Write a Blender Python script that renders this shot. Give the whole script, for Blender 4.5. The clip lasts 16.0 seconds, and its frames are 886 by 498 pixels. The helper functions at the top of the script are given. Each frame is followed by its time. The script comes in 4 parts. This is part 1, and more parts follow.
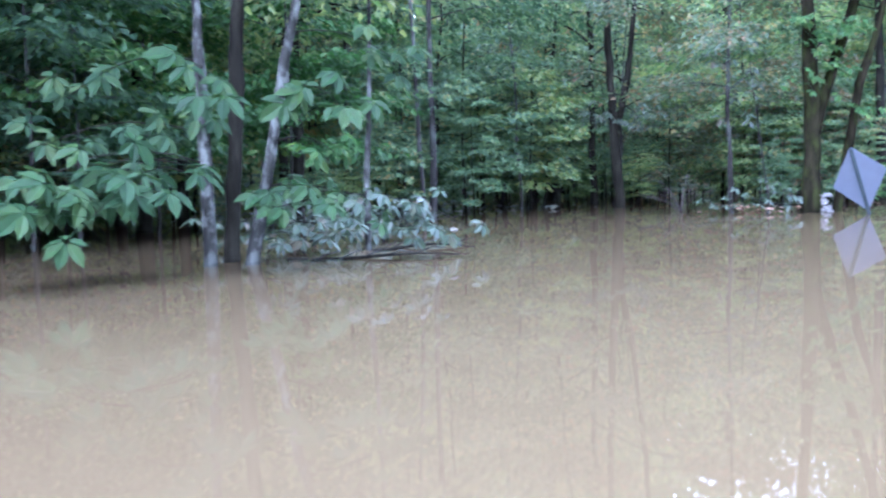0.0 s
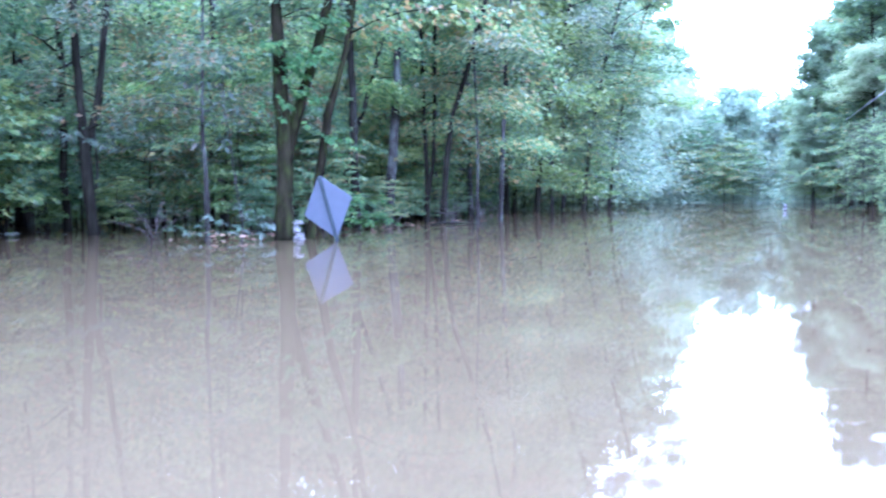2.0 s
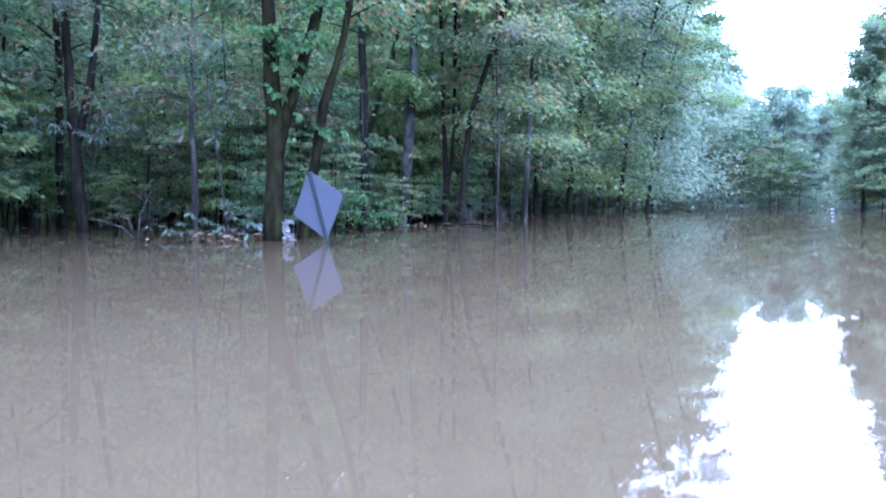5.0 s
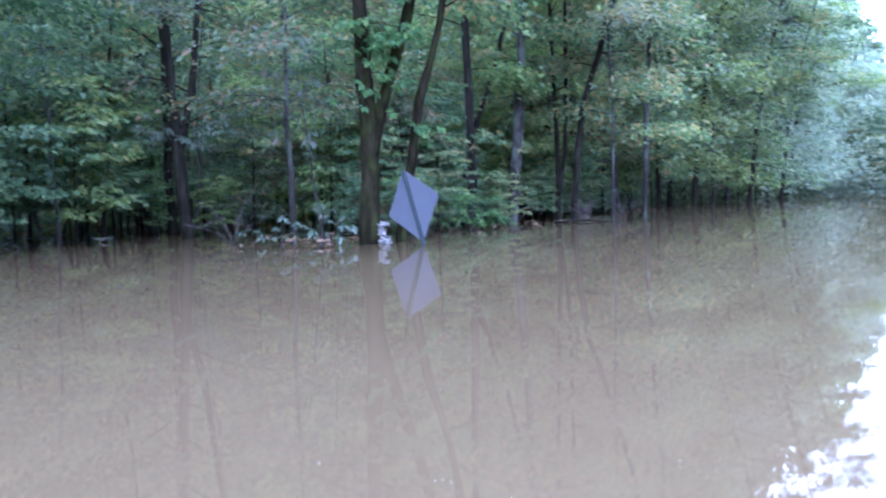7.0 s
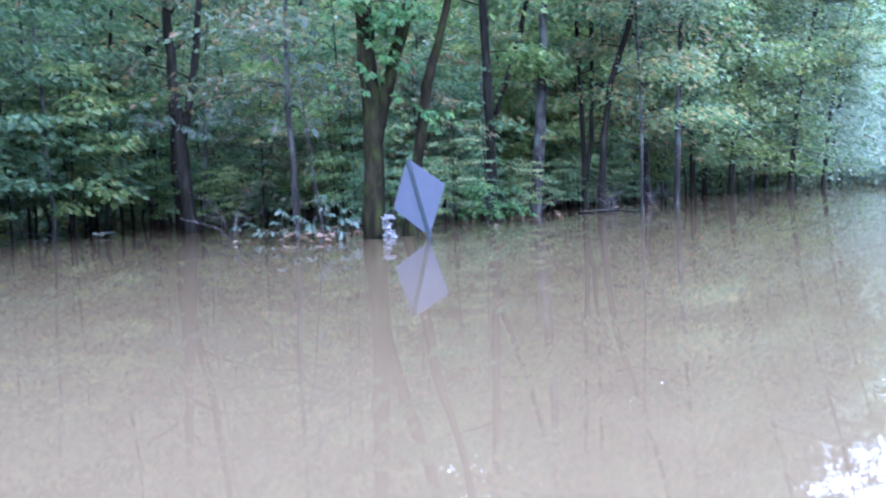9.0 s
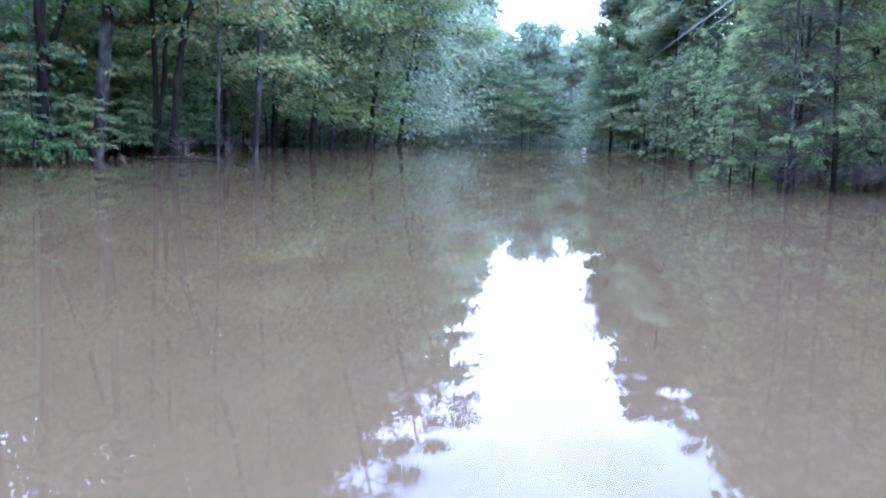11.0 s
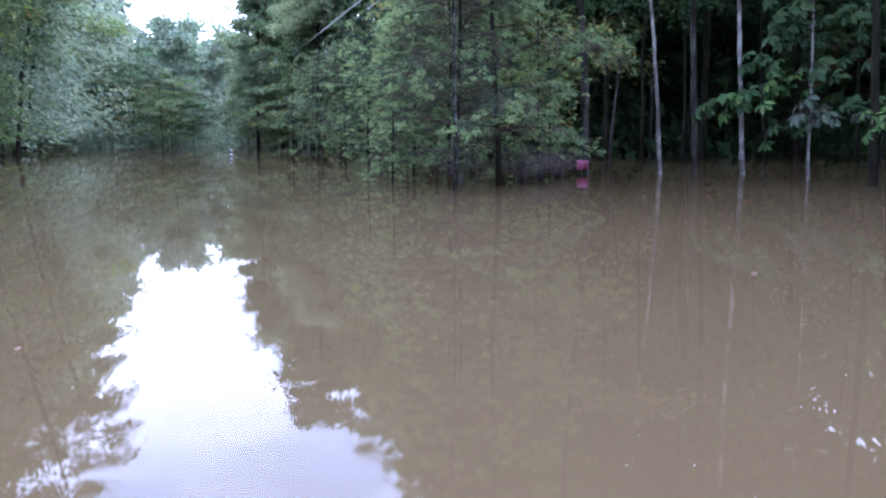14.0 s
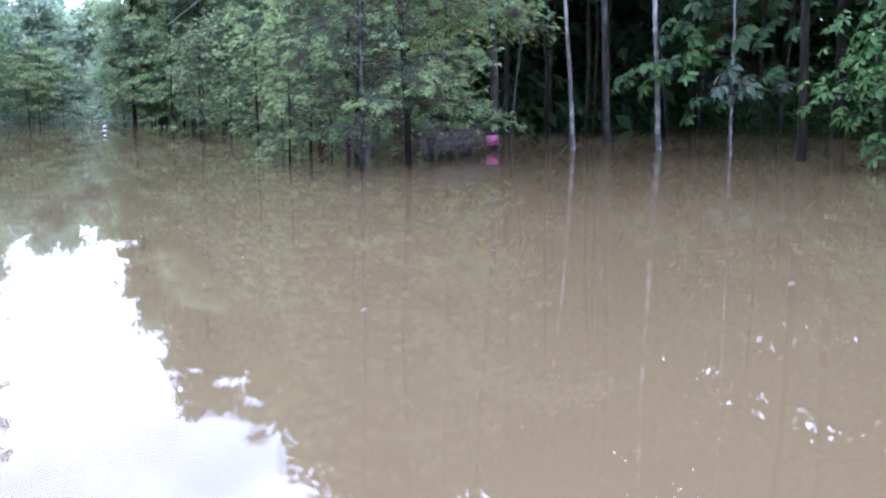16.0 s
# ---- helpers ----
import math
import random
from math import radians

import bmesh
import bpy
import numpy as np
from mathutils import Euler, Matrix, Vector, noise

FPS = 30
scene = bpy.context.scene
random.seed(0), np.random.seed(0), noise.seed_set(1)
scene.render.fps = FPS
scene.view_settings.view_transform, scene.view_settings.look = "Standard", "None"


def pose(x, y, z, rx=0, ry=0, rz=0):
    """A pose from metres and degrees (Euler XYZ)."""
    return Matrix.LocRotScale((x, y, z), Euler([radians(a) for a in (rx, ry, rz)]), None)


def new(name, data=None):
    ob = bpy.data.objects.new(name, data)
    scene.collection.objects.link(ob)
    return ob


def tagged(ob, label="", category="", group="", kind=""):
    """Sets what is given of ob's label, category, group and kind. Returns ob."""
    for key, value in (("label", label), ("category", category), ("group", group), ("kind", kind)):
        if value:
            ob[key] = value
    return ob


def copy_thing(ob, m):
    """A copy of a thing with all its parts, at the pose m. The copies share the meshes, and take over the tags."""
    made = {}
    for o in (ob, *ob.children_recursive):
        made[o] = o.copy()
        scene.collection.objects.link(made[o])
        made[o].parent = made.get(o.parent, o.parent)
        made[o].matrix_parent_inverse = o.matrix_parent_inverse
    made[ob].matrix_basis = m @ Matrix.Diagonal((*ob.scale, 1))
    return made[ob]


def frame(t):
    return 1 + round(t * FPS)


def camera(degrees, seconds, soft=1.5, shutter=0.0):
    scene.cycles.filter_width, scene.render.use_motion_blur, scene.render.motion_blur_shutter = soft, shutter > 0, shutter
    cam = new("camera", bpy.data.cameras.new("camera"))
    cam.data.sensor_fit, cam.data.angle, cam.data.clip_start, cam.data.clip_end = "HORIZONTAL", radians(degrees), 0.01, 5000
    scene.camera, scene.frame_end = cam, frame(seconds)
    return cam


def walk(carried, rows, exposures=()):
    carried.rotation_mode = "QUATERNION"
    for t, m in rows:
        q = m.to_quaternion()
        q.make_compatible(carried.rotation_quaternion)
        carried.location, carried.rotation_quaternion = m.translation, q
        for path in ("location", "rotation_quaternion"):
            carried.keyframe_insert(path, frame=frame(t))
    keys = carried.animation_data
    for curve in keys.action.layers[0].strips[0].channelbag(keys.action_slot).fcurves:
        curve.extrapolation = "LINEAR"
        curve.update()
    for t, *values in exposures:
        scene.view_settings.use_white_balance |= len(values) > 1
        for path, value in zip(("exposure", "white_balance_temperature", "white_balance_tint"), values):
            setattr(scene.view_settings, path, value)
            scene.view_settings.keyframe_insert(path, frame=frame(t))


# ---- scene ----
# ---------------------------------------------------------------- camera
cam = camera(49.15, 16.0, soft=2.0, shutter=0.3)
# seconds, eye x, y, z, yaw, pitch, roll
PATH_ROWS = [
    (0.0, 0.395, -0.194, 0.791, 0.96, -4.16, -1.48),
    (0.5, 0.619, 0.048, 0.802, -4.63, -4.28, -1.08),
    (1.0, 0.848, 0.281, 0.797, -11.27, -4.82, -1.08),
    (1.5, 1.084, 0.500, 0.800, -17.88, -4.59, -0.80),
    (2.0, 1.329, 0.704, 0.797, -27.38, -3.22, -0.57),
    (2.5, 1.576, 0.894, 0.798, -30.37, -3.41, -1.59),
    (3.0, 1.820, 1.075, 0.798, -28.74, -2.90, -1.01),
    (3.5, 2.055, 1.247, 0.820, -25.92, -3.68, -1.91),
    (4.0, 2.274, 1.415, 0.798, -25.33, -3.09, -0.39),
    (6.5, 3.283, 2.257, 0.789, -23.21, -3.98, -0.13),
    (7.0, 3.463, 2.451, 0.800, -17.09, -3.36, -1.63),
    (7.5, 3.635, 2.668, 0.797, -12.15, -3.28, -0.10),
    (8.0, 3.817, 2.904, 0.795, -8.23, -3.85, 0.52),
    (8.5, 4.011, 3.150, 0.802, -11.14, -3.17, -1.15),
    (9.0, 4.206, 3.396, 0.791, -14.85, -3.89, -2.09),
    (9.5, 4.395, 3.639, 0.789, -20.15, -4.80, -0.38),
    (10.0, 4.588, 3.878, 0.796, -28.54, -5.74, 0.82),
    (12.5, 5.714, 5.061, 0.803, -48.32, -6.32, 1.71),
    (13.0, 5.969, 5.295, 0.805, -53.21, -5.32, 1.37),
    (13.5, 6.247, 5.525, 0.799, -56.22, -5.80, 0.12),
    (14.0, 6.527, 5.752, 0.793, -59.32, -6.84, -0.31),
    (14.5, 6.801, 5.973, 0.794, -61.95, -6.96, 0.31),
    (15.0, 7.065, 6.198, 0.783, -64.43, -6.87, -1.58),
    (15.5, 7.322, 6.437, 0.786, -67.67, -7.89, -0.40),
    (16.0, 7.574, 6.692, 0.788, -66.09, -8.40, -0.47),
]
EXPOSURES = [
    (0.0, 2.74, 4660, 27),
    (0.9, 2.77, 4410, 29),
    (1.5, 2.68, 4430, 30),
    (2.0, 2.78, 4290, 31),
    (3.0, 2.8, 4300, 32),
    (3.5, 2.32, 4330, 32),
    (4.2, 2.22, 4330, 32),
    (6.5, 2.04, 4380, 32),
    (7.2, 2.3, 4470, 31),
    (9.0, 2.54, 4450, 30),
    (10.2, 2.39, 4420, 31),
    (12.3, 0.86, 4820, 31),
    (14.0, 1.35, 4920, 30),
    (16.0, 1.95, 4980, 27),
]
walk(cam, [(t, pose(x, y, z, 90 + pitch, 0, yaw) @ pose(0, 0, 0, 0, 0, roll))
           for t, x, y, z, yaw, pitch, roll in PATH_ROWS], EXPOSURES)

# ---------------------------------------------------------------- world and sun
SUN_EL, SUN_ROT = radians(38), radians(200)
world = bpy.data.worlds.new("sky")
scene.world = world
world.use_nodes = True
wn, wl = world.node_tree.nodes, world.node_tree.links
bg = wn["Background"]
sky = wn.new("ShaderNodeTexSky")
sky.sky_type, sky.sun_disc = "NISHITA", False
sky.sun_elevation, sky.sun_rotation = SUN_EL, SUN_ROT
wtc = wn.new("ShaderNodeTexCoord")
wmap = wn.new("ShaderNodeMapping")
wmap.inputs["Scale"].default_value = (1.0, 1.0, 2.6)
wmap.inputs["Location"].default_value = (0.35, 0.7, 0.2)
wno = wn.new("ShaderNodeTexNoise")
wno.inputs["Scale"].default_value, wno.inputs["Detail"].default_value = 2.2, 5.0
wramp = wn.new("ShaderNodeValToRGB")
wramp.color_ramp.elements[0].position, wramp.color_ramp.elements[0].color = 0.34, (0.42, 0.42, 0.42, 1)
wramp.color_ramp.elements[1].position, wramp.color_ramp.elements[1].color = 0.52, (1, 1, 1, 1)
wmix = wn.new("ShaderNodeMix")
wmix.data_type = "RGBA"
wl.new(wtc.outputs["Generated"], wmap.inputs["Vector"])
wl.new(wmap.outputs["Vector"], wno.inputs["Vector"])
wl.new(wno.outputs["Fac"], wramp.inputs["Fac"])
wl.new(wramp.outputs["Color"], wmix.inputs["Factor"])
wl.new(sky.outputs["Color"], wmix.inputs["A"])
wmix.inputs["B"].default_value = (19.0, 19.6, 21.0, 1)      # bright cloud
wl.new(wmix.outputs["Result"], bg.inputs["Color"])
bg.inputs["Strength"].default_value = 0.15

sun = new("sun", bpy.data.lights.new("sun", "SUN"))
sun.data.energy, sun.data.angle, sun.data.color = 0.9, radians(25), (1.0, 0.95, 0.88)
sun.rotation_euler = Euler((math.pi / 2 - SUN_EL, 0, math.pi - SUN_ROT))

# ---------------------------------------------------------------- materials
def node_material(name):
    m = bpy.data.materials.new(name)
    m.use_nodes = True
    nt = m.node_tree
    return m, nt.nodes, nt.links, nt.nodes["Principled BSDF"]


def ramp(n, stops):
    r = n.new("ShaderNodeValToRGB")
    e = r.color_ramp.elements
    while len(e) < len(stops):
        e.new(0.5)
    for el, (p, c) in zip(e, stops):
        el.position, el.color = p, (*c, 1)
    return r


def noise_tex(n, l, scale, detail=4.0, stretch=None, rough=0.6):
    tc = n.new("ShaderNodeTexCoord")
    mp = n.new("ShaderNodeMapping")
    if stretch:
        mp.inputs["Scale"].default_value = stretch
    t = n.new("ShaderNodeTexNoise")
    t.inputs["Scale"].default_value, t.inputs["Detail"].default_value, t.inputs["Roughness"].default_value = scale, detail, rough
    l.new(tc.outputs["Object"], mp.inputs["Vector"])
    l.new(mp.outputs["Vector"], t.inputs["Vector"])
    return t


def leaf_material(name, stops, translucent=0.35, gloss=0.5, rough=0.42):
    """Leaf: colour varies leaf by leaf, light shines through in part."""
    m, n, l, p = node_material(name)
    geo = n.new("ShaderNodeNewGeometry")
    info = n.new("ShaderNodeObjectInfo")
    add = n.new("ShaderNodeMath")
    add.operation = "MULTIPLY_ADD"
    add.inputs[1].default_value, add.inputs[2].default_value = 0.5, -0.25
    l.new(info.outputs["Random"], add.inputs[0])
    tot = n.new("ShaderNodeMath")
    tot.operation = "ADD"
    tot.use_clamp = True
    l.new(geo.outputs["Random Per Island"], tot.inputs[0])
    l.new(add.outputs[0], tot.inputs[1])
    r = ramp(n, [(at_, (c[0] * 1.04, c[1], c[2])) for at_, c in stops])
    l.new(tot.outputs[0], r.inputs["Fac"])
    spots = noise_tex(n, l, 26.0, 3.0)
    mul = n.new("ShaderNodeMix")
    mul.data_type, mul.blend_type = "RGBA", "MULTIPLY"
    mul.inputs["Factor"].default_value = 0.45
    l.new(r.outputs["Color"], mul.inputs["A"])
    l.new(spots.outputs["Color"], mul.inputs["B"])
    br = n.new("ShaderNodeMix")
    br.data_type, br.blend_type = "RGBA", "ADD"
    br.inputs["Factor"].default_value = 0.12
    l.new(mul.outputs["Result"], br.inputs["A"])
    l.new(r.outputs["Color"], br.inputs["B"])
    l.new(br.outputs["Result"], p.inputs["Base Color"])
    p.inputs["Roughness"].default_value = rough
    p.inputs["Specular IOR Level"].default_value = gloss
    tr = n.new("ShaderNodeBsdfTranslucent")
    warm = n.new("ShaderNodeMix")
    warm.data_type, warm.blend_type = "RGBA", "MULTIPLY"
    warm.inputs["Factor"].default_value = 1.0
    warm.inputs["B"].default_value = (1.62, 1.65, 1.15, 1)
    l.new(br.outputs["Result"], warm.inputs["A"])
    l.new(warm.outputs["Result"], tr.inputs["Color"])
    mix = n.new("ShaderNodeMixShader")
    mix.inputs["Fac"].default_value = translucent + 0.1
    l.new(p.outputs["BSDF"], mix.inputs[1])
    l.new(tr.outputs["BSDF"], mix.inputs[2])
    l.new(mix.outputs["Shader"], n["Material Output"].inputs["Surface"])
    return m


def bark_material(name, dark, mid, light, moss=None, lichen=0.0, scale=9.0, spot=(0.30, 0.31, 0.29), patch=2.3):
    m, n, l, p = node_material(name)
    a = noise_tex(n, l, scale, 6.0, (1, 1, 0.22))
    r = ramp(n, [(0.3, dark), (0.5, mid), (0.68, light)])
    l.new(a.outputs["Fac"], r.inputs["Fac"])
    col = r.outputs["Color"]
    b = noise_tex(n, l, patch, 5.0, (1, 1, 0.6))
    if lichen:
        rb = ramp(n, [(0.52 - lichen * 0.12, (0, 0, 0)), (0.6, (1, 1, 1))])
        l.new(b.outputs["Fac"], rb.inputs["Fac"])
        mx = n.new("ShaderNodeMix")
        mx.data_type = "RGBA"
        mx.inputs["B"].default_value = (*spot, 1)
        l.new(rb.outputs["Color"], mx.inputs["Factor"])
        l.new(col, mx.inputs["A"])
        col = mx.outputs["Result"]
    if moss:
        c = noise_tex(n, l, 6.5, 7.0, (1, 1, 0.4))
        rc = ramp(n, [(0.50, (0, 0, 0)), (0.68, (0.8, 0.8, 0.8))])
        l.new(c.outputs["Fac"], rc.inputs["Fac"])
        mx = n.new("ShaderNodeMix")
        mx.data_type = "RGBA"
        mx.inputs["B"].default_value = (*moss, 1)
        l.new(rc.outputs["Color"], mx.inputs["Factor"])
        l.new(col, mx.inputs["A"])
        col = mx.outputs["Result"]
    l.new(col, p.inputs["Base Color"])
    p.inputs["Roughness"].default_value = 0.95
    p.inputs["Specular IOR Level"].default_value = 0.04
    bump = n.new("ShaderNodeBump")
    bump.inputs["Strength"].default_value, bump.inputs["Distance"].default_value = 0.7, 0.02
    l.new(a.outputs["Fac"], bump.inputs["Height"])
    l.new(bump.outputs["Normal"], p.inputs["Normal"])
    return m


def plain_material(name, colour, rough=0.6, metal=0.0, vary=0.25, scale=6.0, bump=0.1):
    m, n, l, p = node_material(name)
    a = noise_tex(n, l, scale, 6.0)
    lo = tuple(max(0.0, c * (1 - vary)) for c in colour)
    hi = tuple(min(1.0, c * (1 + vary)) for c in colour)
    r = ramp(n, [(0.3, lo), (0.7, hi)])
    l.new(a.outputs["Fac"], r.inputs["Fac"])
    l.new(r.outputs["Color"], p.inputs["Base Color"])
    p.inputs["Roughness"].default_value, p.inputs["Metallic"].default_value = rough, metal
    b = n.new("ShaderNodeBump")
    b.inputs["Strength"].default_value, b.inputs["Distance"].default_value = bump, 0.01
    l.new(a.outputs["Fac"], b.inputs["Height"])
    l.new(b.outputs["Normal"], p.inputs["Normal"])
    return m


def water_material():
    """Still surface: mirror by Fresnel over clear passage to the silt just below it."""
    m, n, l, p = node_material("water_surface")
    n.remove(p)
    swell = noise_tex(n, l, 1.3, 2.0, (1.0, 1.0, 1.0), 0.5)
    fine = noise_tex(n, l, 7.0, 2.0, (1.0, 1.0, 1.0), 0.5)
    both = n.new("ShaderNodeVectorMath")
    both.operation = "ADD"
    l.new(swell.outputs["Color"], both.inputs[0])
    l.new(fine.outputs["Color"], both.inputs[1])
    off = n.new("ShaderNodeVectorMath")
    off.operation = "SUBTRACT"
    off.inputs[1].default_value = (1.0, 1.0, 1.0)
    l.new(both.outputs["Vector"], off.inputs[0])
    amp = n.new("ShaderNodeVectorMath")
    amp.operation = "MULTIPLY_ADD"
    amp.inputs[1].default_value, amp.inputs[2].default_value = (0.0022, 0.0022, 0.0), (0.0, 0.0, 1.0)
    l.new(off.outputs["Vector"], amp.inputs[0])
    nrm = n.new("ShaderNodeVectorMath")
    nrm.operation = "NORMALIZE"
    l.new(amp.outputs["Vector"], nrm.inputs[0])
    gl = n.new("ShaderNodeBsdfGlossy")
    gl.inputs["Roughness"].default_value = 0.019
    tr = n.new("ShaderNodeBsdfTransparent")
    fr = n.new("ShaderNodeFresnel")
    fr.inputs["IOR"].default_value = 1.333
    mx = n.new("ShaderNodeMixShader")
    l.new(nrm.outputs["Vector"], gl.inputs["Normal"])
    l.new(fr.outputs["Fac"], mx.inputs["Fac"])
    l.new(tr.outputs["BSDF"], mx.inputs[1])
    l.new(gl.outputs["BSDF"], mx.inputs[2])
    l.new(mx.outputs["Shader"], n["Material Output"].inputs["Surface"])
    return m


def silt_material():
    m, n, l, p = node_material("muddy_silt")
    a = noise_tex(n, l, 0.16, 5.0)
    r = ramp(n, [(0.3, (0.105, 0.0780, 0.0388)), (0.7, (0.122, 0.0910, 0.0467))])
    l.new(a.outputs["Fac"], r.inputs["Fac"])
    l.new(r.outputs["Color"], p.inputs["Base Color"])
    p.inputs["Roughness"].default_value = 1.0
    p.inputs["Specular IOR Level"].default_value = 0.0
    return m


SILT = silt_material()
WATER = water_material()
LEAF_MID = leaf_material("leaf_mid_green", [(0.0, (0.040, 0.072, 0.040)), (0.45, (0.088, 0.144, 0.068)), (0.82, (0.154, 0.216, 0.084)), (0.97, (0.229, 0.208, 0.079)), (1.0, (0.211, 0.152, 0.070))], gloss=0.35, rough=0.42)
# Brighter green, also used to paint in light and haze among the trees.
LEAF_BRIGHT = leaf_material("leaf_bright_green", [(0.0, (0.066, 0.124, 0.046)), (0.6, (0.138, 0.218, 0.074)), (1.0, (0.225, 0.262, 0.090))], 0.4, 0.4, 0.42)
# Shaded copy of the leaf green: the closed wood's gloom is in the colour.
LEAF_SHADE = leaf_material("leaf_shade_green", [(0.0, (0.022, 0.048, 0.025)), (0.6, (0.042, 0.080, 0.038)), (1.0, (0.070, 0.112, 0.046))], 0.34, 0.06, 0.5)
LEAF_RUSTY = leaf_material("leaf_turning", [(0.0, (0.036, 0.066, 0.035)), (0.6, (0.070, 0.104, 0.050)), (0.85, (0.102, 0.104, 0.046)), (1.0, (0.135, 0.098, 0.046))], 0.35, 0.35, 0.42)
LEAF_BROAD = leaf_material("leaf_broad_glossy", [(0.0, (0.015, 0.038, 0.015)), (0.6, (0.026, 0.060, 0.022)), (1.0, (0.042, 0.080, 0.026))], 0.28, 0.12, 0.48)
LEAF_FRESH = leaf_material("leaf_fresh_broad", [(0.0, (0.020, 0.056, 0.015)), (0.6, (0.040, 0.102, 0.025)), (1.0, (0.088, 0.145, 0.036))], 0.32, 0.2, 0.5)
# Edge leaves greyed a little bluer, with the sky's veil in the colour.
LEAF_EDGE = leaf_material("leaf_edge_green", [(0.0, (0.040, 0.064, 0.036)), (0.45, (0.086, 0.122, 0.063)), (0.82, (0.148, 0.178, 0.082)), (0.97, (0.190, 0.190, 0.076)), (1.0, (0.185, 0.150, 0.068))], 0.36, 0.5, 0.42)
# Cedar green pushed bluer; the blue of lens haze is in the colour.
NEEDLE = leaf_material("cedar_spray_old", [(0.0, (0.026, 0.044, 0.031)), (0.45, (0.054, 0.084, 0.053)), (0.75, (0.082, 0.108, 0.069)), (0.85, (0.100, 0.082, 0.066)), (1.0, (0.110, 0.086, 0.073))], 0.3, 0.1, 0.6)
NEEDLE_TIP = leaf_material("cedar_spray_new", [(0.0, (0.095, 0.155, 0.084)), (0.6, (0.168, 0.248, 0.118)), (1.0, (0.260, 0.328, 0.152))], 0.35, 0.15, 0.55)
# Paler, greyer leaf; sky sheen is partly put into its colour.
LEAF_PALE = leaf_material("leaf_pale_glossy", [(0.0, (0.030, 0.052, 0.033)), (0.5, (0.046, 0.075, 0.047)), (0.85, (0.060, 0.086, 0.050)), (1.0, (0.080, 0.078, 0.048))], 0.2, 0.3, 0.38)
LEAF_GOLD = leaf_material("leaf_yellow_green", [(0.0, (0.070, 0.105, 0.030)), (0.5, (0.112, 0.158, 0.050)), (0.92, (0.170, 0.198, 0.062)), (1.0, (0.200, 0.160, 0.060))], 0.38, 0.4, 0.42)
LEAF_GLOSSY = leaf_material("leaf_wet_glossy", [(0.0, (0.060, 0.085, 0.070)), (0.6, (0.100, 0.125, 0.105)), (1.0, (0.170, 0.150, 0.110))], 0.15, 0.8, 0.28)
# Understorey leaf, its colour lifted in place of light inside the wood.
LEAF_SPRAY = leaf_material("leaf_layered_spray", [(0.0, (0.055, 0.105, 0.058)), (0.6, (0.110, 0.185, 0.092)), (0.92, (0.175, 0.240, 0.105)), (1.0, (0.240, 0.215, 0.090))], 0.4, 0.25, 0.45)
# Distant haze is put into this leaf colour: paler and bluer than the rest.
LEAF_HAZED = leaf_material("leaf_hazed_green", [(0.0, (0.122, 0.184, 0.148)), (0.6, (0.208, 0.284, 0.217)), (1.0, (0.285, 0.332, 0.233))], 0.4, 0.3, 0.5)
LEAF_VINE = leaf_material("leaf_pale_vine", [(0.0, (0.120, 0.175, 0.106)), (0.6, (0.195, 0.262, 0.156)), (1.0, (0.275, 0.322, 0.200))], 0.4, 0.25, 0.5)
BARK_GREY = bark_material("bark_grey", (0.011, 0.010, 0.009), (0.026, 0.024, 0.021), (0.050, 0.047, 0.041), lichen=0.25, spot=(0.080, 0.088, 0.074))
# These two barks are near black: the trunks' shade is in the colour.
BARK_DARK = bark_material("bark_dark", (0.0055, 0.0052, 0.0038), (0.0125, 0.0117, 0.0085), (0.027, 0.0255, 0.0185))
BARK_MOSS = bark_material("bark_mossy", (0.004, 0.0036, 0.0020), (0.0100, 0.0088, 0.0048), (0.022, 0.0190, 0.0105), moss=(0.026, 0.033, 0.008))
BARK_PALE = bark_material("bark_pale", (0.007, 0.007, 0.006), (0.019, 0.019, 0.0165), (0.038, 0.038, 0.033), lichen=0.4, scale=12.0, spot=(0.095, 0.102, 0.090), patch=8.0)
TWIG_GREY = bark_material("twig_grey", (0.040, 0.034, 0.030), (0.085, 0.074, 0.066), (0.150, 0.135, 0.120))
TWIG_BROWN = bark_material("twig_brown", (0.020, 0.015, 0.012), (0.045, 0.035, 0.028), (0.085, 0.070, 0.060))
BARK_WHITE = bark_material("bark_whitish", (0.038, 0.035, 0.032), (0.092, 0.086, 0.080), (0.170, 0.161, 0.150), lichen=0.5, scale=7.0)
METAL_BACK = plain_material("bare_aluminium_sheet", (0.094, 0.106, 0.130), 0.5, 0.2, 0.08, 5.0, 0.03)
POST_STEEL = plain_material("galvanised_post", (0.030, 0.042, 0.044), 0.6, 0.4, 0.25, 14.0, 0.1)
PINK = plain_material("pink_tape", (0.24, 0.035, 0.125), 0.45, 0.0, 0.15, 9.0, 0.1)
WHITE_PLASTIC = plain_material("white_plastic", (0.36, 0.36, 0.35), 0.35, 0.0, 0.1, 8.0, 0.15)
BLACK_PLASTIC = plain_material("black_plastic", (0.02, 0.02, 0.022), 0.5, 0.0, 0.2, 8.0, 0.1)
CABLE = plain_material("weathered_cable", (0.42, 0.43, 0.44), 0.5, 0.3, 0.15, 8.0, 0.1)
DEAD_LEAF = leaf_material("dead_leaf", [(0.0, (0.125, 0.078, 0.047)), (0.6, (0.203, 0.140, 0.086)), (1.0, (0.281, 0.218, 0.148))], 0.15, 0.4, 0.5)

# ---------------------------------------------------------------- plan
# The flooded road runs along U; V points to its side with the sign.
# Plan places are in units of K metres.
UX, UY, K = 0.70, 0.714, 1.14


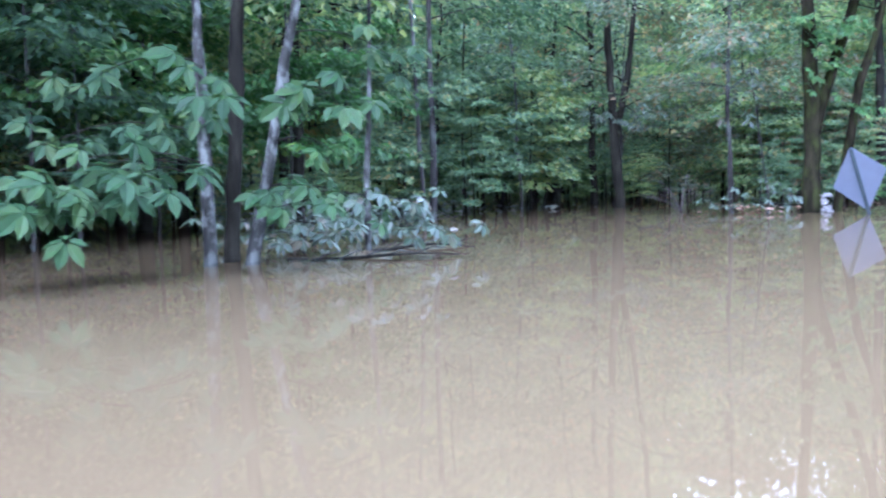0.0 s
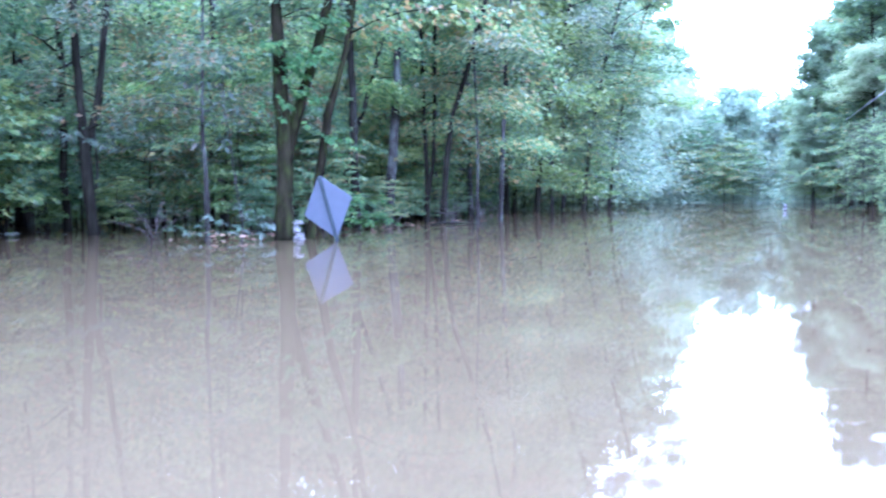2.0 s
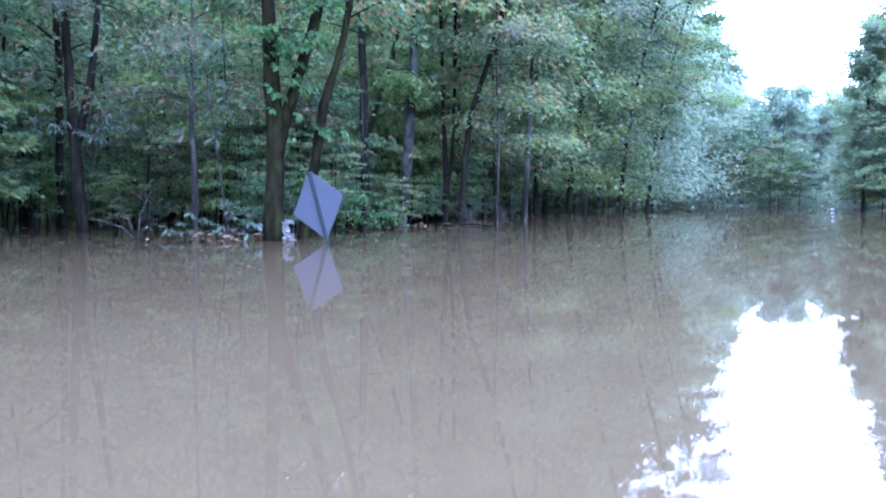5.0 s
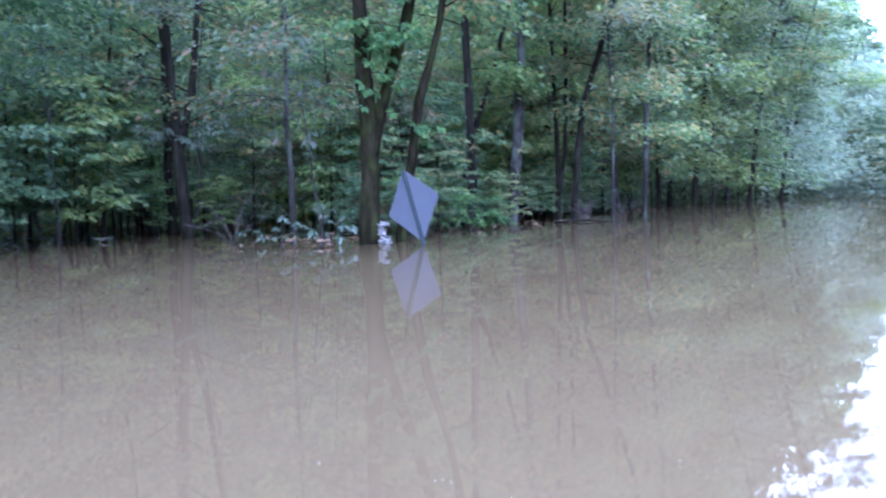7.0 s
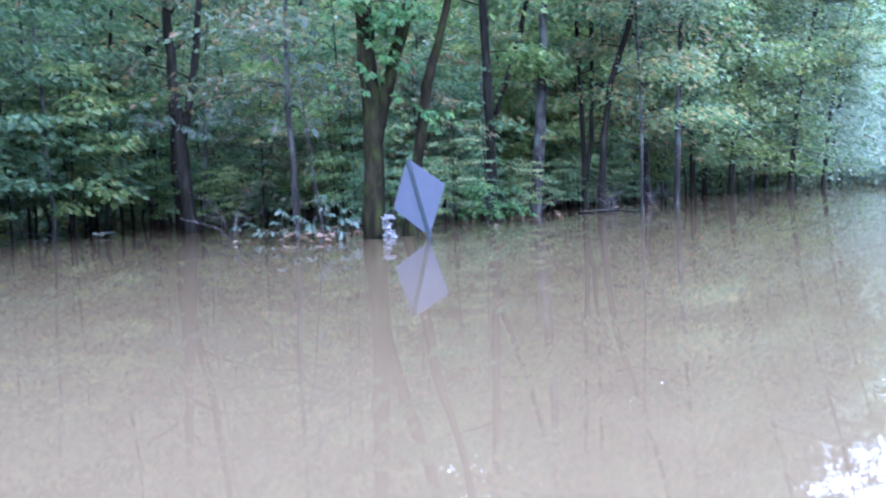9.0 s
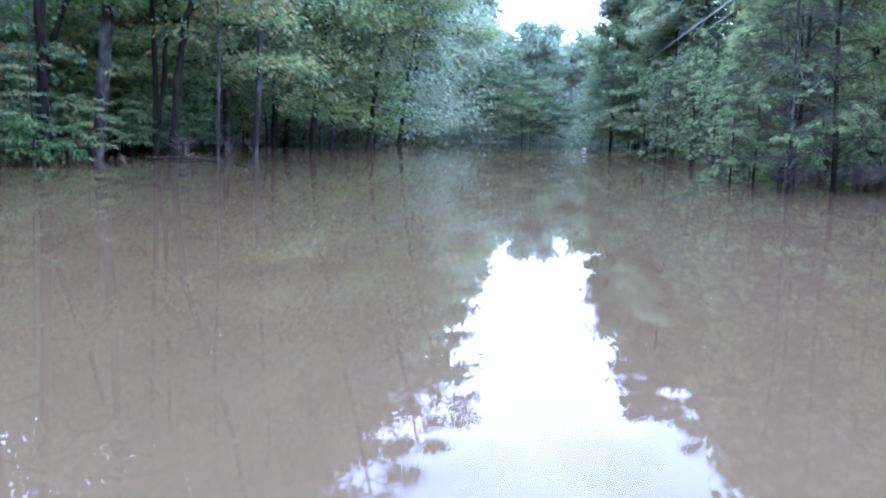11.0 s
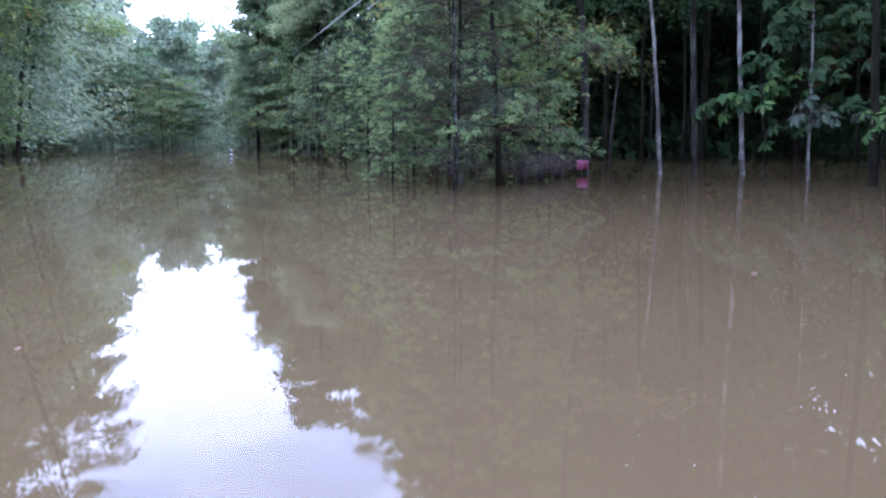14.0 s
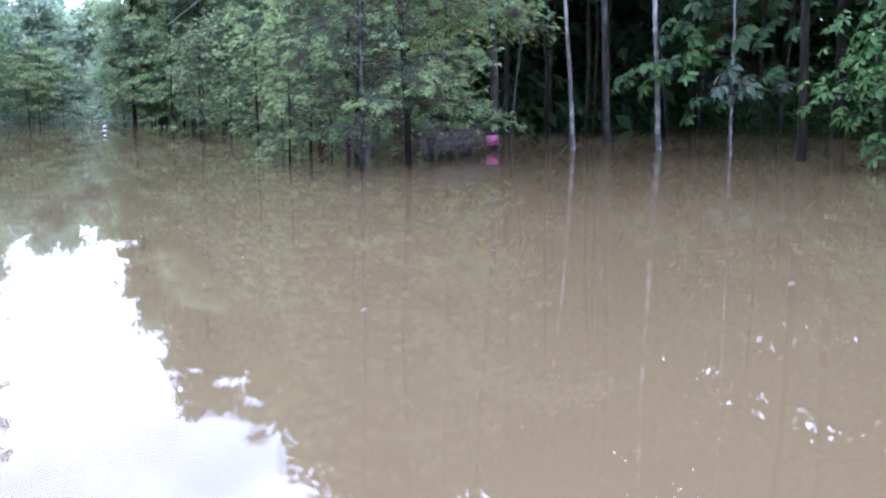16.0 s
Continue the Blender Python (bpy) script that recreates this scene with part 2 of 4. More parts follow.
def at(u, v, z=0.0):
    return Vector((K * (u * UX - v * UY), K * (u * UY + v * UX), z))


# ---------------------------------------------------------------- mesh helpers
def mesh_of(name, verts, faces, material, smooth=True):
    me = bpy.data.meshes.new(name)
    me.from_pydata(verts, [], faces)
    me.materials.append(material)
    if smooth:
        me.polygons.foreach_set("use_smooth", [True] * len(me.polygons))
    me.update()
    return me


def part(name, geo, material, parent, label="", smooth=True):
    """One mesh object from (verts, faces) or a bmesh, under a thing or a part."""
    if isinstance(geo, bmesh.types.BMesh):
        me = bpy.data.meshes.new(name)
        geo.to_mesh(me)
        geo.free()
        me.materials.append(material)
        if smooth:
            me.polygons.foreach_set("use_smooth", [True] * len(me.polygons))
    else:
        me = mesh_of(name, geo[0], geo[1], material, smooth)
    ob = new(name, me)
    ob.parent = parent
    if label:
        ob["label"] = label
    return ob


def tube(path, radii, sides=8, rough=0.0, rng=None):
    """A tapered tube along a line of points."""
    path = [Vector(p) for p in path]
    verts, faces = [], []
    n = len(path)
    for i, p in enumerate(path):
        d = (path[min(i + 1, n - 1)] - path[max(i - 1, 0)]).normalized()
        a = d.cross(Vector((0, 1, 0.01)) if abs(d.y) < 0.9 else Vector((1, 0, 0))).normalized()
        b = d.cross(a)
        for k in range(sides):
            w = 2 * math.pi * k / sides
            r = radii[i] * (1 + (rng.uniform(-rough, rough) if rng else 0))
            verts.append(p + (a * math.cos(w) + b * math.sin(w)) * r)
    for i in range(n - 1):
        for k in range(sides):
            k2 = (k + 1) % sides
            faces.append((i * sides + k, i * sides + k2, (i + 1) * sides + k2, (i + 1) * sides + k))
    faces.append(tuple(range((n - 1) * sides, n * sides)))
    faces.append(tuple(reversed(range(sides))))
    return verts, faces


def joined(pieces):
    verts, faces = [], []
    for v, f in pieces:
        o = len(verts)
        verts.extend(v)
        faces.extend(tuple(i + o for i in q) for q in f)
    return verts, faces


def unit(a):
    return a / np.maximum(np.linalg.norm(a, axis=1, keepdims=True), 1e-6)


def leaf_geo(pos, axis, up, length, width, fine=False):
    """Many folded leaves: pos is each one's stalk end, axis its way, up its upper side."""
    axis = unit(axis)
    side = unit(np.cross(axis, up))
    nrm = np.cross(side, axis)
    L, W = length[:, None], width[:, None]
    tip = pos + axis * L - nrm * L * 0.14
    if fine:
        v = [pos]
        for s in (1, -1):
            v.append(pos + axis * L * 0.26 + side * W * 0.42 * s + nrm * W * 0.10)
            v.append(pos + axis * L * 0.62 + side * W * 0.46 * s + nrm * W * 0.10 - nrm * L * 0.04)
        v.append(tip)
        verts = np.stack(v, 1).reshape(-1, 3)
        b = np.arange(len(pos))[:, None] * 6
        faces = np.concatenate([b + np.array([[0, 5, 2, 1]]), b + np.array([[0, 3, 4, 5]])])
    else:
        verts = np.stack([pos, pos + axis * L * 0.45 + side * W * 0.5 + nrm * W * 0.12, tip, pos + axis * L * 0.45 - side * W * 0.5 + nrm * W * 0.12], 1).reshape(-1, 3)
        b = np.arange(len(pos))[:, None] * 4
        faces = np.concatenate([b + np.array([[0, 2, 1]]), b + np.array([[0, 3, 2]])])
    return verts.tolist(), [tuple(f) for f in faces.tolist()]


def scatter_leaves(rs, anchors, ways, n, length, spread, flat, droop=0.5, tilt=0.7, ratio=0.6, fine=False, grow=0.0, clump=0.6):
    """n leaves about the twig points (anchors), lying in loose sheets."""
    load = rs.gamma(clump, 1.0, len(anchors)) + 0.02
    k = rs.choice(len(anchors), n, p=load / load.sum())
    pos = anchors[k] + rs.normal(0, 1, (n, 3)) * np.array([spread, spread, flat])
    yaw = rs.uniform(-1.3, 1.3, n) + np.arctan2(ways[k, 1], ways[k, 0])
    axis = np.stack([np.cos(yaw), np.sin(yaw), -droop + rs.normal(0, 0.3, n)], 1)
    up = np.stack([rs.normal(0, tilt, n), rs.normal(0, tilt, n), np.ones(n)], 1)
    ln = length * rs.uniform(0.65, 1.3, n) * (1 + grow * np.clip((pos[:, 2] - 5.0) / 6.0, 0, 1))
    pos[:, 2] = np.maximum(pos[:, 2], 0.06)
    return leaf_geo(pos, axis, up, ln, ln * ratio, fine)


def rosettes(rs, centres, ways, leaflets, length, ratio=0.45, droop=0.35, light=(0.0, 0.0)):
    """Compound leaves: leaflets fan out from one stalk end; the fan tilts towards the light."""
    n = len(centres)
    up = unit(np.stack([rs.normal(light[0], 0.3, n), rs.normal(light[1], 0.3, n), np.ones(n)], 1))
    e1 = unit(ways - up * np.sum(ways * up, 1, keepdims=True))
    e2 = np.cross(up, e1)
    P, A, U, L = [], [], [], []
    for j in range(leaflets):
        f = (j / (leaflets - 1) - 0.5) * 4.6
        a = f + rs.normal(0, 0.12, n)
        ax = e1 * np.cos(a)[:, None] + e2 * np.sin(a)[:, None] - up * (droop * rs.uniform(0.3, 1.4, n))[:, None] - np.array([[0, 0, 0.2]])
        A.append(ax)
        P.append(centres + ax * 0.02)
        U.append(up + rs.normal(0, 0.15, (n, 3)))
        L.append(length * (1.0 - 0.32 * abs(f) / 2.3) * rs.uniform(0.8, 1.15, n))
    L = np.concatenate(L)
    return leaf_geo(np.concatenate(P), np.concatenate(A), np.concatenate(U), L, L * ratio, True)


# ---------------------------------------------------------------- trees
def trunk_line(rng, height, lean=(0.0, 0.0), wobble=0.06, step=0.9):
    n = max(4, int(height / step))
    pts, x, y = [], 0.0, 0.0
    for i in range(n + 1):
        z = -0.35 + (height + 0.35) * i / n
        pts.append(Vector((lean[0] * z + x, lean[1] * z + y, z)))
        x += rng.uniform(-wobble, wobble)
        y += rng.uniform(-wobble, wobble)
    return pts


def along(pts, z):
    for a, b in zip(pts, pts[1:]):
        if b.z >= z:
            return a.lerp(b, (z - a.z) / max(b.z - a.z, 1e-4))
    return pts[-1].copy()


def limb(rng, start, yaw, length, rise, sag, n=5):
    """A bough that rises from the stem and sags towards its end."""
    out, p = [start.copy()], start.copy()
    for i in range(n):
        t = (i + 1) / n
        yaw += rng.uniform(-0.22, 0.22)
        d = Vector((math.cos(yaw), math.sin(yaw), rise * (1 - t) - sag * t))
        p = p + d.normalized() * (length / n)
        out.append(p.copy())
    return out


def tree_forms(seed, height, radius, base, crown, boughs, lean=(0, 0), rise=0.7, sag=0.25, wobble=0.06, profile=None):
    """Stem line, boughs and twig points of a tree."""
    rng = random.Random(seed)
    stem = trunk_line(rng, height, lean, wobble)
    n = len(stem)
    radii = [radius * (1.18 if i == 0 else 1.0) * (1 - 0.85 * (i / (n - 1)) ** 1.1) + 0.006 for i in range(n)]
    limbs, anchors, ways = [], [], []
    yaw = rng.uniform(0, 6.28)
    for i in range(boughs):
        f = (i + rng.random()) / boughs
        z = base + (height * 0.97 - base) * f
        yaw += 2.4 + rng.uniform(-0.5, 0.5)
        prof = profile(f) if profile else math.sin(math.pi * min(1.0, 0.18 + 0.78 * f)) ** 0.7
        ln = crown * prof * rng.uniform(0.65, 1.2)
        line = limb(rng, along(stem, z), yaw, ln, rise * rng.uniform(0.1, 1.6), sag * rng.uniform(0.2, 1.8))
        r = radius * 0.38 * (1 - 0.6 * f) * min(1.0, ln / 2.0 + 0.3)
        limbs.append((line, [r * (1 - 0.8 * k / 5) + 0.004 for k in range(6)], True))
        for k in range(1, 6):
            p = line[k]
            w = line[k] - line[k - 1]
            if k >= 2:
                anchors.append(p); ways.append(w)
            for s in (-1, 1):
                tw = limb(rng, p, math.atan2(w.y, w.x) + s * rng.uniform(0.5, 1.2), ln * rng.uniform(0.18, 0.38), 0.2, 0.2, 3)
                for a, b in zip(tw, tw[1:]):
                    anchors.append(b); ways.append(b - a)
                limbs.append((tw, [0.012, 0.009, 0.007, 0.004], False))
    return stem, radii, limbs, np.array([list(a) for a in anchors]), np.array([list(w) for w in ways])


def broadleaf(name, label, seed, height, radius, base, crown, boughs, leaves, leaf, bark, foliage, lean=(0, 0), rise=0.7, sag=0.25,
              spread=0.22, flat=0.09, grow=0.8, wobble=0.06, fine=False, category="tree", profile=None, group="woodland trees", twigs=True, tilt=0.7):
    stem, radii, limbs, anchors, ways = tree_forms(seed, height, radius, base, crown, boughs, lean, rise, sag, wobble, profile)
    rs = np.random.RandomState(seed)
    ob = tagged(new(name), label, category, group)
    rng = random.Random(seed)
    part("trunk", tube(stem, radii, 9, 0.06, rng), bark, ob)
    wood = [tube(p, r, 5 if main and r[0] > 0.02 else 3) for p, r, main in limbs if main or twigs]
    tagged(part("branchwork", joined(wood), bark, ob), kind="stuff")
    part("crown", scatter_leaves(rs, anchors, ways, leaves, leaf, spread, flat, fine=fine, grow=grow, tilt=tilt), foliage, ob, smooth=False)
    return ob


def place(ob, u, v, turn=0.0, size=1.0, tall=1.0):
    ob.matrix_basis = Matrix.Translation(at(u, v)) @ Matrix.Rotation(turn, 4, "Z") @ Matrix.Diagonal((size, size, size * tall, 1))
    return ob


def copy_at(ob, u, v, turn=0.0, size=1.0, tall=1.0):
    c = copy_thing(ob, Matrix.Identity(4))
    return place(c, u, v, turn, size, tall)


# ---------------------------------------------------------------- water
def sheet(name, z, material, label, category):
    r = 1500.0
    verts = [(-r, -r, z), (r, -r, z), (r, r, z), (-r, r, z)]
    ob = new(name, mesh_of(name, verts, [(0, 1, 2, 3)], material, False))
    tagged(ob, label, category, kind="structure")


def build_water():
    sheet("water", 0.0, WATER, "still flood water covering the road and woods", "water")
    sheet("ground", -0.03, SILT, "brown silt clouding the flood water over the drowned road", "ground")


build_water()

# ---------------------------------------------------------------- standing trees with a place of their own
def stem_tube(points, radius, top, sides=10, seed=0, flare=1.25):
    n = len(points)
    rng = random.Random(seed)
    pts, rad = [], []
    for i in range(n - 1):
        for k in range(4):
            t = k / 4
            pts.append(points[i].lerp(points[i + 1], t) + Vector((rng.uniform(-1, 1), rng.uniform(-1, 1), 0)) * radius * 0.10)
    pts.append(points[-1])
    for i in range(len(pts)):
        f = i / (len(pts) - 1)
        knob = 1 + 0.16 * noise.noise(Vector((i * 0.45, seed * 3.1, 0.5))) + 0.10 * noise.noise(Vector((i * 1.3, seed * 1.7, 2.5)))
        rad.append((radius + (top - radius) * f) * (flare if i == 0 else 1.0) * knob)
    return tube(pts, rad, sides, 0.10, rng)


def own_tree(name, label, u, v, radius, shape, bark, foliage=None, top=14.0, forks=(), boughs=10, base=3.2, crown=2.8, leaves=5000, leaf=0.15, seed=1, spread=0.28, flat=0.13, fine=False,
             group="woodland trees", category="tree"):
    """A tree that stands at a known place; shape gives stem points (world offsets), forks further stems that leave it."""
    ob = tagged(new(name), label, category, group)
    ob.location = at(u, v)
    rng = random.Random(seed)
    rs = np.random.RandomState(seed)

    def full(points):
        a, b = points[-2], points[-1]
        d = (b - a) / max(b.z - a.z, 0.2)
        out = list(points)
        z = b.z
        while z < top:
            z += 2.4
            d = d * 0.7
            out.append(out[-1] + Vector((d.x * 2.4 + rng.uniform(-.12, .12), d.y * 2.4 + rng.uniform(-.12, .12), 2.4)))
        return out

    main = full([Vector((0, 0, -0.4))] + [Vector(p) for p in shape])
    lines = [main]
    part("trunk", stem_tube(main, radius, radius * 0.25, seed=seed), bark, ob)
    for fk, r in forks:
        line = full([Vector(p) for p in fk])
        lines.append(line)
        part("trunk", stem_tube(line, r, r * 0.3, 8, seed + 1, 1.0), bark, ob)
    if foliage:
        anchors, ways = [], []
        for i in range(boughs):
            line = lines[i % len(lines)]
            z = base + (top - base) * (i + rng.random()) / boughs
            ln = crown * rng.uniform(0.6, 1.2)
            b = limb(rng, along(line, z), i * 2.4 + rng.uniform(-.5, .5), ln, rng.uniform(0.1, 0.9), rng.uniform(0.1, 0.5))
            part("bough", tube(b, [min(radius * 0.16, 0.016) * (1 - k / 6) + 0.004 for k in range(6)], 5), BARK_DARK if bark is BARK_PALE else bark, ob)
            for k in range(1, 6):
                w = b[k] - b[k - 1]
                for s in (-1, 0, 1):
                    tw = limb(rng, b[k], math.atan2(w.y, w.x) + s * rng.uniform(.5, 1.2), ln * rng.uniform(.15, .36), .2, .3, 3)
                    for p, q in zip(tw, tw[1:]):
                        anchors.append(list(q)); ways.append(list(q - p))
        part("crown", scatter_leaves(rs, np.array(anchors), np.array(ways), leaves, leaf, spread, flat, fine=fine, grow=0.8), foliage, ob, smooth=False)
    return ob


def broad_bough(ob, start, end, count, length, foliage, bark, seed, ratio=0.5, spread=0.2, leaflets=6, radius=0.009, light=(0.55, -0.54)):
    """A thin bough from the stem to its end, hung with large compound leaves."""
    rng = random.Random(seed)
    rs = np.random.RandomState(seed)
    s, e = Vector(start), Vector(end)
    arc = 0.12 * (e - s).length
    line = [s.lerp(e, t) + Vector((0, 0, arc * math.sin(math.pi * t))) + Vector((rng.uniform(-.03, .03), rng.uniform(-.03, .03), 0)) for t in (0, .2, .4, .6, .8, 1)]
    b = part("bough", tube(line, [radius * (1 - k * 0.13) for k in range(6)], 5), BARK_DARK, ob)
    for i in range(count):
        t = 1 - 0.38 * (i / max(count - 1, 1)) ** 1.2
        p = s.lerp(e, t) + Vector((0, 0, arc * math.sin(math.pi * t)))
        q = p + Vector((rng.gauss(0, spread), rng.gauss(0, spread), rng.gauss(0, spread * 0.6)))
        q.z = max(q.z, 0.16)
        d = (q - p) + (e - s).normalized() * 0.1
        leafy = rosettes(rs, np.array([list(q)]), np.array([list(d)]), leaflets, length, ratio, light=light)
        part("compound_leaf", joined([leafy, tube([p, q], [0.004, 0.003], 3)]), foliage, b, smooth=False)


def leaf_tree_cluster():
    base = at(4.61, 7.09)
    a = own_tree("slender_tree", "slender pale grey tree with large compound leaves near the water", 4.61, 7.09, 0.078, [(0, 0, 0), (0, 0, 1.22), (-.02, -.01, 2.0), (-.03, -.01, 2.6)], BARK_PALE, LEAF_BROAD,
                 top=9, boughs=7, base=3.4, crown=1.7, leaves=1500, leaf=0.2, seed=5)
    targets = [((-1.75, 7.95, 1.62), 1.78, 6, 0.29), ((-2.40, 7.2, 0.56), 0.8, 13, 0.25), ((-2.95, 7.3, 0.62), 0.9, 13, 0.25), ((-2.65, 7.7, 0.68), 0.95, 8, 0.25),
               ((-3.3, 7.7, 0.70), 1.0, 6, 0.25), ((-3.9, 9.3, 1.1), 1.3, 5, 0.24), ((-2.2, 9.4, 1.35), 1.6, 5, 0.24), ((-3.6, 9.9, 1.75), 2.0, 6, 0.24)]
    for i, (e, z, n, ln) in enumerate(targets):
        # Boughs further back get darker leaves, painting in their shade.
        broad_bough(a, along([Vector((0, 0, 0)), Vector((0, 0, 3))], z), Vector(e) - base, n, ln, LEAF_SHADE if i > 3 else LEAF_BROAD, BARK_PALE, 300 + i, spread=0.11 if i == 0 else 0.2)
    base = at(4.93, 6.92)
    b = own_tree("slender_tree", "slender lichen-grey tree leaning over the flood water", 4.93, 6.92, 0.084, [(0, 0, 0), (.15, .03, .70), (.30, .06, 1.55), (.50, .09, 2.5)], BARK_PALE, LEAF_BROAD,
                 top=8.5, boughs=6, base=3.4, crown=1.7, leaves=1400, leaf=0.2, seed=6)
    targets = [((-0.62, 8.65, 1.45), 1.7, 7, 0.27), ((-0.92, 8.55, 0.58), 0.7, 10, 0.22), ((-0.5, 9.4, 0.50), 0.75, 7, 0.2), ((0.05, 9.7, 0.38), 0.6, 9, 0.2), ((-0.1, 10.2, 1.95), 2.3, 8, 0.24), ((-0.7, 9.0, 1.02), 1.2, 7, 0.19), ((0.5, 9.8, 0.3), 0.5, 9, 0.17)]
    for i, (e, z, n, ln) in enumerate(targets):
        # Leaf colours on this one tree stand for backlight, sky sheen and shade.
        broad_bough(b, along([Vector((0, 0, 0)), Vector((.15, .03, .7)), Vector((.5, .09, 2.5))], z), Vector(e) - base, n, ln, LEAF_FRESH if i == 5 else LEAF_PALE if i in (3, 6) else LEAF_SHADE if i == 4 else LEAF_BROAD, BARK_PALE, 330 + i, spread=0.16)
    own_tree("slender_tree", "dark brown tree trunk standing between two pale stems", 5.0, 7.35, 0.10, [(0, 0, 0), (.06, .01, .95), (.12, .02, 2.1), (.16, .03, 2.7)], BARK_DARK, LEAF_SHADE, top=13, boughs=8, base=4, leaves=3500, seed=7)
    own_tree("slender_tree", "thin lichen-spotted tree trunk in the flooded wood", 6.6, 7.3, 0.046, [(0, 0, 0), (.01, 0, .9), (.06, 0, 1.6)], BARK_PALE, LEAF_MID, top=8, boughs=6, base=2.2, crown=1.5, leaves=1500, seed=8)


leaf_tree_cluster()

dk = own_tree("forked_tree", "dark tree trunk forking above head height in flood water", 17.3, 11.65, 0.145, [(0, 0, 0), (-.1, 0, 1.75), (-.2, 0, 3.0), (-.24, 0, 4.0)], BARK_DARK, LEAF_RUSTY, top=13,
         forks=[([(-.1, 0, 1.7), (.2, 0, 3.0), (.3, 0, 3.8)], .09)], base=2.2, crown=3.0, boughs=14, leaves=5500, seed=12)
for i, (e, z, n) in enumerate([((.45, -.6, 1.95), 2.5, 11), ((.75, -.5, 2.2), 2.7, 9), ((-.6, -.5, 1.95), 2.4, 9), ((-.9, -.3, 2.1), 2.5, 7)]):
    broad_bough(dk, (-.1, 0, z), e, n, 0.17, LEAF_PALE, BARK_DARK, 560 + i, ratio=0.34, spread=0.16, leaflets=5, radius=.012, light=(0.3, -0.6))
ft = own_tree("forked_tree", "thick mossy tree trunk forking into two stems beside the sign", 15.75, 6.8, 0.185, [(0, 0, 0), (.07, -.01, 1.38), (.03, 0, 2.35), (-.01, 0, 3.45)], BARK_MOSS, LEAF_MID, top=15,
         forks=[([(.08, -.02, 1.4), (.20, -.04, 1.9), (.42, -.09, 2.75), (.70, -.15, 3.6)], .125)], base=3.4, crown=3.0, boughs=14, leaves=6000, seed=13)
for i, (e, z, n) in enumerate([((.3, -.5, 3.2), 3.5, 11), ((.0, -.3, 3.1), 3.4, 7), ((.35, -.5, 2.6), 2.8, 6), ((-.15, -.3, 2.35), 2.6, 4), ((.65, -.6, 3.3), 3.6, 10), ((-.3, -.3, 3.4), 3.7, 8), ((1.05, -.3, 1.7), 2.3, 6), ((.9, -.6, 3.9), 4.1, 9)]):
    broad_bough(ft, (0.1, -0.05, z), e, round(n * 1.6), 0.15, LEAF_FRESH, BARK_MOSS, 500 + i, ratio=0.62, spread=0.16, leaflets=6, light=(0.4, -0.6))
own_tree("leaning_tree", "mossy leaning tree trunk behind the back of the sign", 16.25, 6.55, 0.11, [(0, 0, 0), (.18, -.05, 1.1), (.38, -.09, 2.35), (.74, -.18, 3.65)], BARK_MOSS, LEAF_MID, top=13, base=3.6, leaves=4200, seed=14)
gt = own_tree("slender_tree", "thin grey tree trunk in the flooded wood", 16.25, 8.5, 0.066, [(0, 0, 0), (-.01, 0, 1.1), (-.06, 0, 2.1)], BARK_GREY, LEAF_RUSTY, top=8, base=1.9, crown=2.0, leaves=3000, leaf=.13, seed=15)
for i, (e, z, n) in enumerate([((.1, -.5, 3.35), 3.5, 4), ((-.3, -.5, 3.0), 3.2, 4), ((.4, -.3, 2.7), 2.9, 4), ((.2, -.4, 1.9), 2.2, 4)]):
    broad_bough(gt, (-.05, 0, z), e, n, 0.24, LEAF_PALE, BARK_GREY, 580 + i, ratio=0.5, spread=0.2, leaflets=4, light=(0.3, -0.6))
# Bright leaves along this bank make up for haze and sky light on it.
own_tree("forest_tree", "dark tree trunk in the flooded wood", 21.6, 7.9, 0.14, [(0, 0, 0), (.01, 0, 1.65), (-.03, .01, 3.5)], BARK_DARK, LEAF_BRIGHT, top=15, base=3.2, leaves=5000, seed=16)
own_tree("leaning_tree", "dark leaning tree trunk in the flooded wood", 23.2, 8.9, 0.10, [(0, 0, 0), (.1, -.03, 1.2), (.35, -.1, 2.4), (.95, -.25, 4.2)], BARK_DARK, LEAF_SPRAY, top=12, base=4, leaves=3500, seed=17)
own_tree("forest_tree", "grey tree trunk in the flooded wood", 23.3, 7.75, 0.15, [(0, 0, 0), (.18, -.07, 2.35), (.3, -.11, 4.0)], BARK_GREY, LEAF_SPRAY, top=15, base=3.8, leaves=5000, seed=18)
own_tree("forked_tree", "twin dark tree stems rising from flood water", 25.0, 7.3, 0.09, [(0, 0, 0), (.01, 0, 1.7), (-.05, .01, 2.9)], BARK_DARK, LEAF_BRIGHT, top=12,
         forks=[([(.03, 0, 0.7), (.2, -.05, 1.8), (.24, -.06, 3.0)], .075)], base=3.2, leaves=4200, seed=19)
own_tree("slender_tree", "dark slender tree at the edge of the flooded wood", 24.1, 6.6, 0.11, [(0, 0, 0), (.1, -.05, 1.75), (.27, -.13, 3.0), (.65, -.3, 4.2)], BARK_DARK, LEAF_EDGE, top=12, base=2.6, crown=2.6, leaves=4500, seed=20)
own_tree("slender_tree", "thin grey tree trunk at the water's edge", 24.4, 5.8, 0.045, [(0, 0, 0), (.02, -.01, 2.2)], BARK_GREY, LEAF_SPRAY, top=8, base=1.6, crown=1.9, leaves=3000, leaf=.13, seed=21)
own_tree("slender_tree", "slender grey tree at the water's edge", 27.6, 6.0, 0.085, [(0, 0, 0), (.2, -.1, 5.2)], BARK_GREY, LEAF_MID, top=12, base=1.8, crown=2.6, leaves=5500, seed=22)
